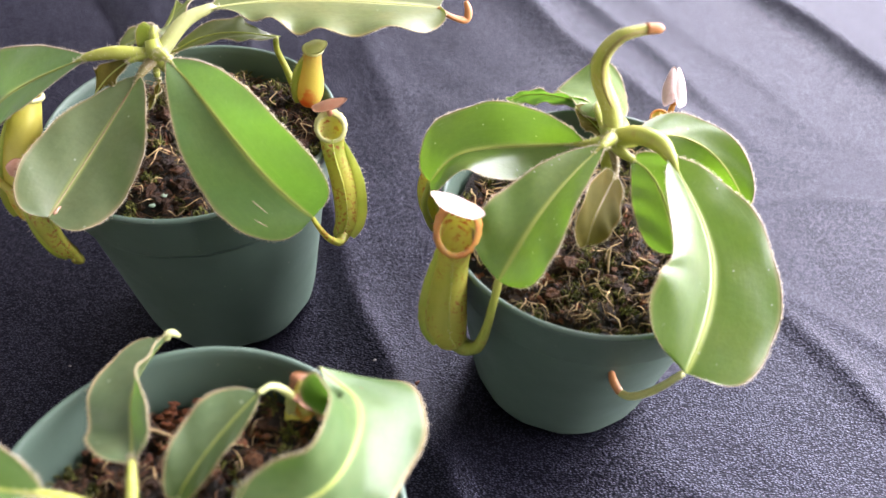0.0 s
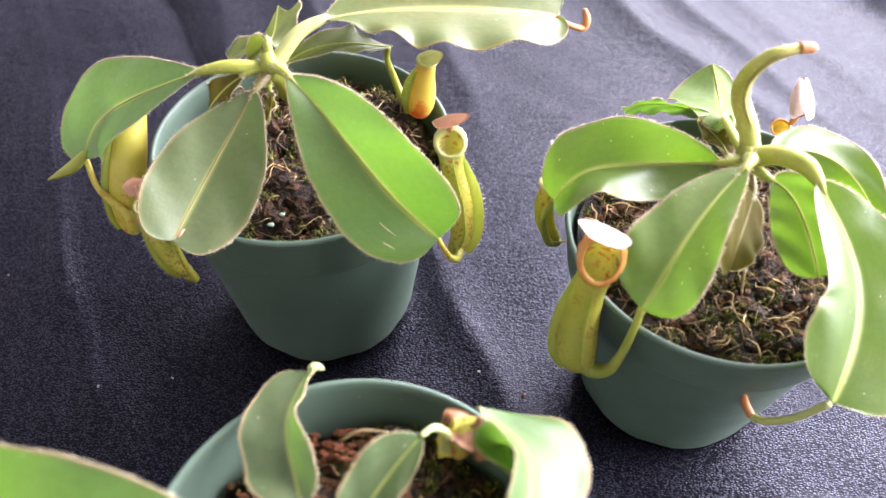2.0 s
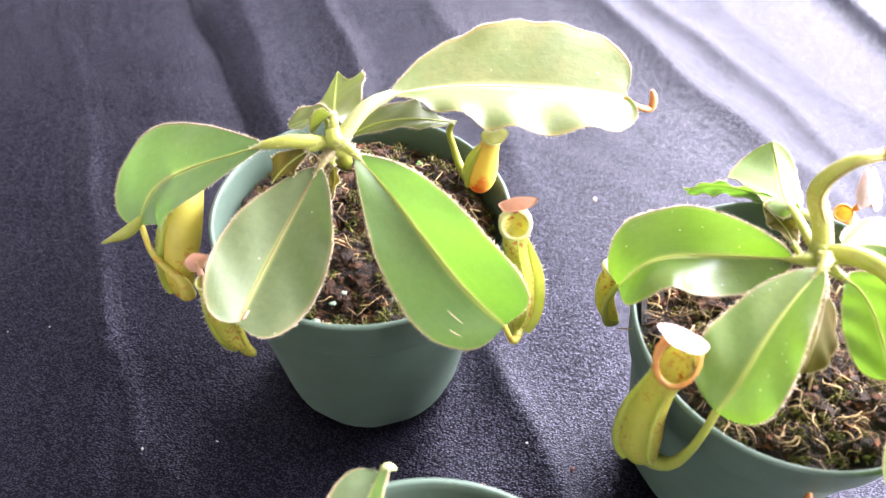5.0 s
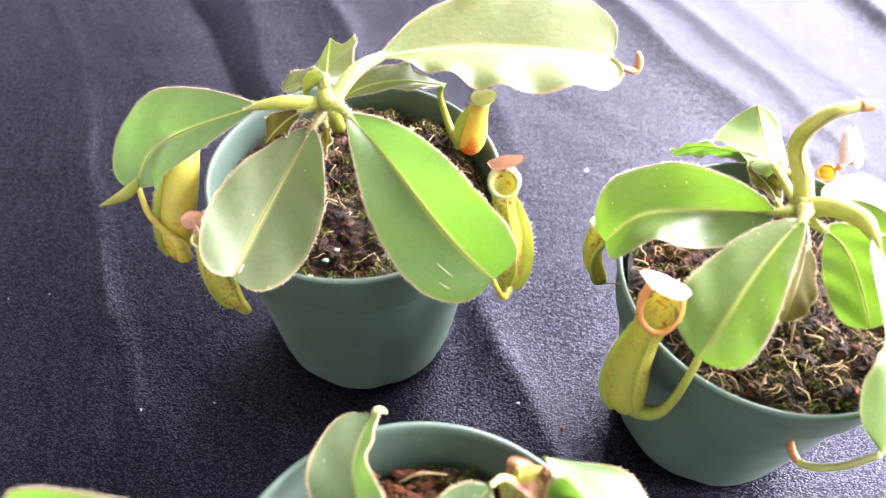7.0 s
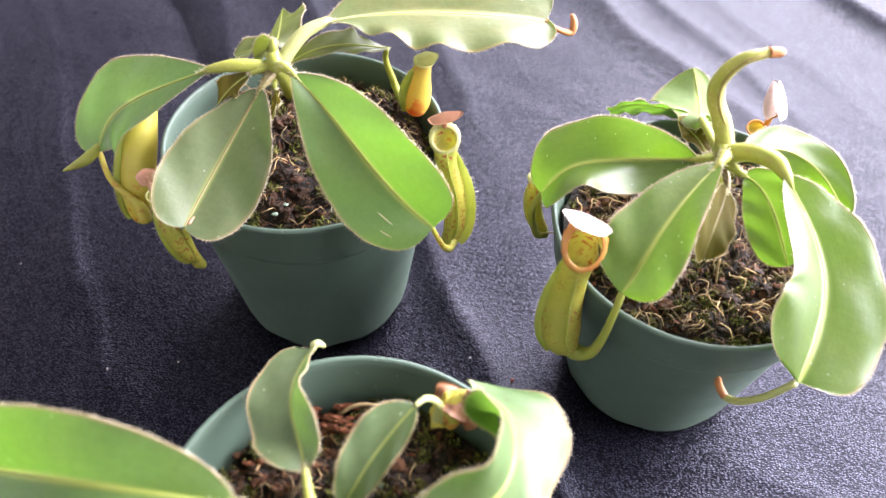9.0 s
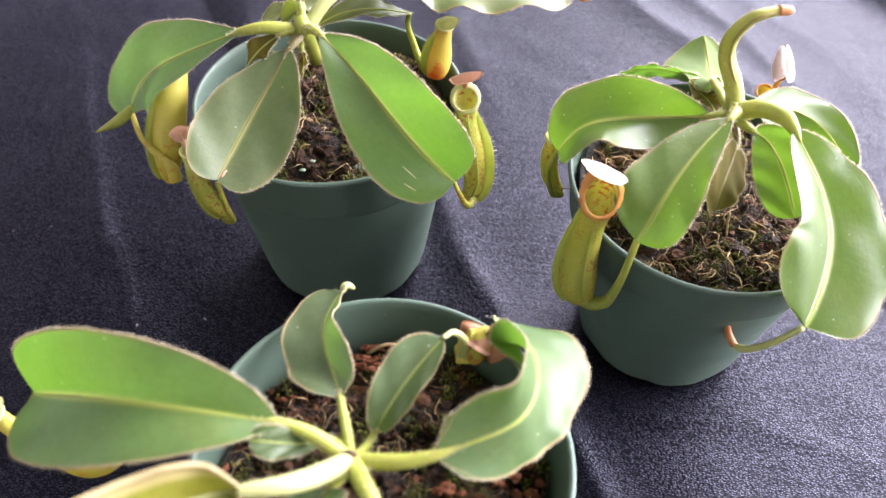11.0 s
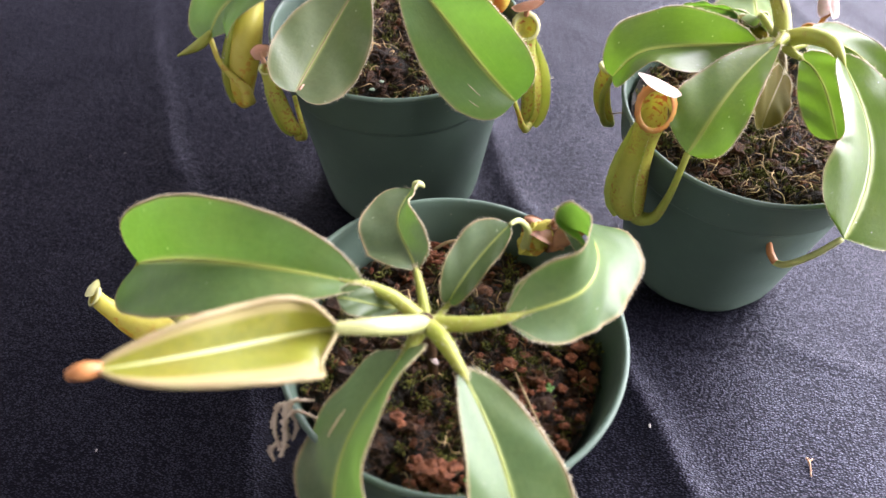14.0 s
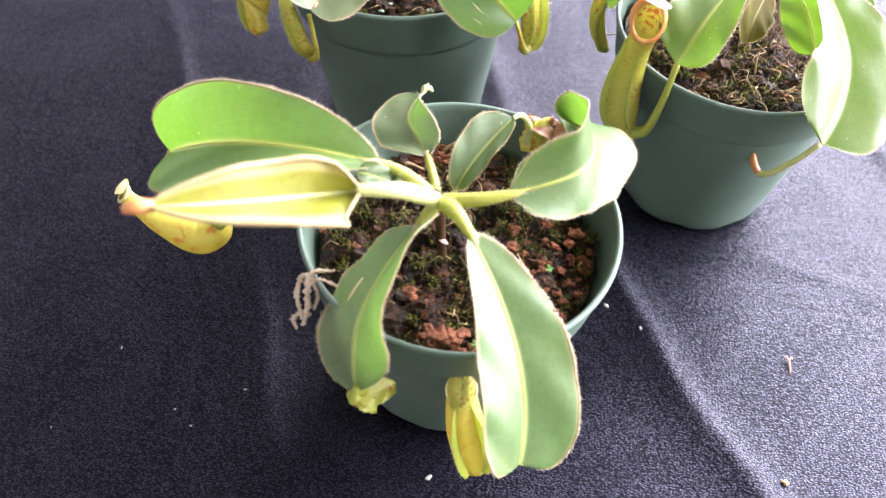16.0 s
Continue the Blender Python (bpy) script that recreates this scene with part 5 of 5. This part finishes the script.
def sprout(owner, base, size, seed):
    """A seedling of a few tiny round leaves."""
    rng = np.random.default_rng(seed)
    pieces = [tube([base, base + np.array([0, 0, size])], [0.0002, 0.0002], 5, 4)]
    for k in range(4):
        a = k * 1.7 + rng.uniform(0, 0.5)
        o = np.array([math.cos(a), math.sin(a), 0.25])
        s = np.cross(o, (0, 0, 1))
        top = base + np.array([0, 0, size])
        ring = [top + o * size * (0.5 + 0.5 * math.cos(t)) + s * size * 0.42 * math.sin(t) + np.array([0, 0, size * 0.1 * math.sin(2 * t)]) for t in np.linspace(0, 6.283, 10, endpoint=False)]
        low = [q - np.array([0, 0, 0.0002]) for q in ring]
        pieces.append((ring + low, [tuple(range(10)), tuple(range(19, 9, -1))] + [(i, i + 10, (i + 1) % 10 + 10, (i + 1) % 10) for i in range(10)]))
    return part("seedling", joined(pieces), SPROUT, owner, "tiny bright green seedling")


SPROUT = fleshy("seedling_green", (0.07, 0.17, 0.03), (0.12, 0.25, 0.04), (0, 0, 0), 0.0, 0.5, 0.2)
PETAL = fleshy("dry_petal", (0.5, 0.38, 0.34), (0.62, 0.5, 0.46), (0.3, 0.2, 0.15), 0.3, 0.6, 0.2)


def shifted(geo, by):
    return [np.asarray(q) + by for q in geo[0]], geo[1]


at_a, at_b, at_c = (np.array(ob.location) for ob in (pots["A"][0], pots["B"][0], pots["C"][0]))
soil_a, soil_b, soil_c = (pots[k][1] for k in "ABC")
sprout(soil_a, on(at_a, -0.0850, 0.2886, 0.0810), 0.0016, 1)
sprout(soil_c, on(at_c, -0.0275, 0.1010, 0.0755), 0.0017, 2)
sprout(soil_c, on(at_c, -0.0480, 0.0690, 0.0750), 0.0013, 3)
for k, (x, y, z, size) in enumerate([(-0.0701, 0.0838, 0.0790, 0.0022), (-0.0690, 0.0815, 0.0785, 0.0014), (-0.0590, 0.0700, 0.0770, 0.0030), (-0.0545, 0.0690, 0.0765, 0.0028), (-0.0520, 0.0715, 0.0770, 0.0022), (-0.0625, 0.0720, 0.0770, 0.0020), (-0.0193, 0.1166, 0.0780, 0.0026), (-0.0215, 0.1130, 0.0770, 0.0020), (-0.0400, 0.1060, 0.0800, 0.0024)]):
    part("bark_chunk", shifted(lump(size, k), on(at_c, x, y, z)), CHIP, soil_c, "red-brown crumbly bark chunk", smooth=False)
for k, (x, y, z, size) in enumerate([(0.0270, 0.2060, 0.0790, 0.0034), (0.0300, 0.2010, 0.0790, 0.0026), (0.0600, 0.2150, 0.0800, 0.0022), (0.0200, 0.2480, 0.0800, 0.0034), (0.0130, 0.2440, 0.0790, 0.0026), (0.0265, 0.2510, 0.0800, 0.0024)]):
    part("bark_chunk", shifted(lump(size, 20 + k), on(at_b, x, y, z)), CHIP if k < 3 else FIBRE_DARK, soil_b, "brown crumbly bark chunk", smooth=False)
for k, (x, y, z, size) in enumerate([(-0.1080, 0.2122, 0.0825, 0.0015), (-0.0970, 0.2121, 0.0825, 0.0010), (-0.1010, 0.2230, 0.0850, 0.0009), (-0.1040, 0.2190, 0.0840, 0.0011)]):
    part("lichen_flake", shifted(lump(size, 40 + k, (1, 0.8, 0.35)), on(at_a, x, y, z)), MOSS_PALE, soil_a, "pale blue-green lichen flake")
lid_part(soil_c, at_c, (-0.0622, 0.1000, 0.0862), (0.0016, -0.0022, 0.0008), 0.0011, (0.4, -0.3, 0.8), PETAL, label="curled pale dry petal")
part("straw", tube(np.array([(0.0468, 0.2140, 0.0885), (0.0466, 0.2120, 0.0855), (0.0470, 0.2095, 0.0815)]) - at_b, [0.0004, 0.0005, 0.0004], 6, 8), FIBRE, soil_b, "upright straw-coloured stalk")
part("straw", tube(np.array([(-0.0116, 0.2258, 0.0800), (-0.0070, 0.2245, 0.0820), (-0.0025, 0.2220, 0.0815)]) - at_b, [0.0002, 0.00025, 0.0002], 5, 8), FIBRE, soil_b, "thin dry strand over the rim")
part("straw", tube(np.array([(-0.0690, 0.1480, 0.0780), (-0.0635, 0.1500, 0.0810), (-0.0560, 0.1510, 0.0800)]) - at_c, [0.0005, 0.0006, 0.0004], 6, 10), FIBRE, soil_c, "pale dry straw")
part("straw", tube(np.array([(-0.0380, 0.1030, 0.0800), (-0.0330, 0.0930, 0.0800), (-0.0270, 0.0840, 0.0770)]) - at_c, [0.0003, 0.0004, 0.0002], 6, 10), FIBRE, soil_c, "pale dry straw")
part("straw", tube(np.array([(-0.0850, 0.1380, 0.0760), (-0.0800, 0.1400, 0.0775), (-0.0740, 0.1395, 0.0760)]) - at_c, [0.0004, 0.0007, 0.0004], 6, 10), FIBRE, soil_c, "pale dry straw")
part("rim_crumb", shifted(lump(0.0009, 61, (1.6, 0.8, 0.6)), on(at_c, -0.0512, 0.1606, 0.0886)), CHIP, pots["C"][2], "red-brown crumb on the rim")

mound_rng = np.random.default_rng(5)
for k in range(150):
    x, y = np.array([-0.0660, 0.1460]) + mound_rng.normal(0, 1, 2) * (0.0105, 0.0055)
    if math.hypot(x + 0.0577, y - 0.1091) > 0.0455:
        continue
    part("bark_chunk", shifted(lump(mound_rng.uniform(0.0006, 0.0015), 70 + k, (1.5, 0.7, 0.6)), on(at_c, x, y, 0.0735 + 0.0075 * mound_rng.uniform() * math.exp(-(((x + 0.0676) / 0.011) ** 2) - ((y - 0.1465) / 0.006) ** 2))), CHIP, soil_c, "red-brown crumbly bark chunk", smooth=False)

for k in range(80):
    x, y = (np.array([-0.0300, 0.1010]) + mound_rng.normal(0, 1, 2) * (0.008, 0.012)) if k < 50 else (np.array([-0.0570, 0.0700]) + mound_rng.normal(0, 1, 2) * (0.006, 0.003))
    if math.hypot(x + 0.0577, y - 0.1091) > 0.0445:
        continue
    z = soil_height(x - at_c[0], y - at_c[1], 15, 0.006, 0.0700)
    part("bark_chunk", shifted(lump(mound_rng.uniform(0.0007, 0.0019), 300 + k, (1.2, 0.9, 0.85)), on(at_c, x, y, z + 0.0026)), CHIP, soil_c, "red-brown crumbly bark chunk", smooth=False)

# ---- litter on the cloth ----
def crumb_on_cloth(x, y, size, mat, label, seed, stretch=(1.4, 0.8, 0.6)):
    z = float(cloth_height(np.array([x]), np.array([y]))[0])
    geo = lump(size, seed, stretch)
    ob = new("crumb", mesh_of("crumb", geo[0], geo[1], mat))
    low = min(float(v[2]) for v in geo[0])
    ob.matrix_world = pose(x, y, z - low * 0.8, 0, 0, seed * 47 % 360)
    return tagged(ob, label, "crumb", "crumbs on the cloth")


for k, (x, y, size) in enumerate([(-0.0584, 0.0592, 0.0009), (0.0182, 0.1363, 0.0006), (0.0040, 0.1461, 0.0008), (-0.1331, 0.0833, 0.0004), (-0.1572, 0.0719, 0.0004), (-0.1873, 0.0953, 0.0004), (-0.1998, 0.0579, 0.0003), (-0.1491, 0.0660, 0.0004), (-0.2369, 0.2498, 0.0003), (-0.1785, 0.1997, 0.0005), (-0.1516, 0.2072, 0.0004), (-0.0320, 0.2218, 0.0005), (-0.0050, 0.3620, 0.0010), (-0.2530, 0.2450, 0.0003)]):
    crumb_on_cloth(x, y, size, LINT, "tiny pale crumb lying on the dark cloth", k + 1)
crumb_on_cloth(0.0709, 0.0773, 0.0012, FIBRE, "small tan crumb lying on the dark cloth", 31, (1, 0.9, 0.7))
crumb_on_cloth(-0.0139, 0.2130, 0.0008, CHIP, "small brown crumb lying on the dark cloth", 32)
twig = new("twig", mesh_of("twig", *joined([tube(np.array([(0, -0.0035, 0.0006), (0.0002, 0.0, 0.0007), (-0.0002, 0.0028, 0.0010)]), [0.0003, 0.00035, 0.0006], 6, 8), tube(np.array([(0, 0.0024, 0.0009), (0.0014, 0.0036, 0.0012)]), [0.0004, 0.0003], 6, 4), tube(np.array([(0, 0.0026, 0.0009), (-0.001, 0.0036, 0.0014)]), [0.0004, 0.0004], 6, 4)]), DRY))
twig.location = (0.0787, 0.1296, float(cloth_height(np.array([0.0787]), np.array([0.1296]))[0]))
tagged(twig, "tiny forked brown twig lying on the dark cloth", "twig")
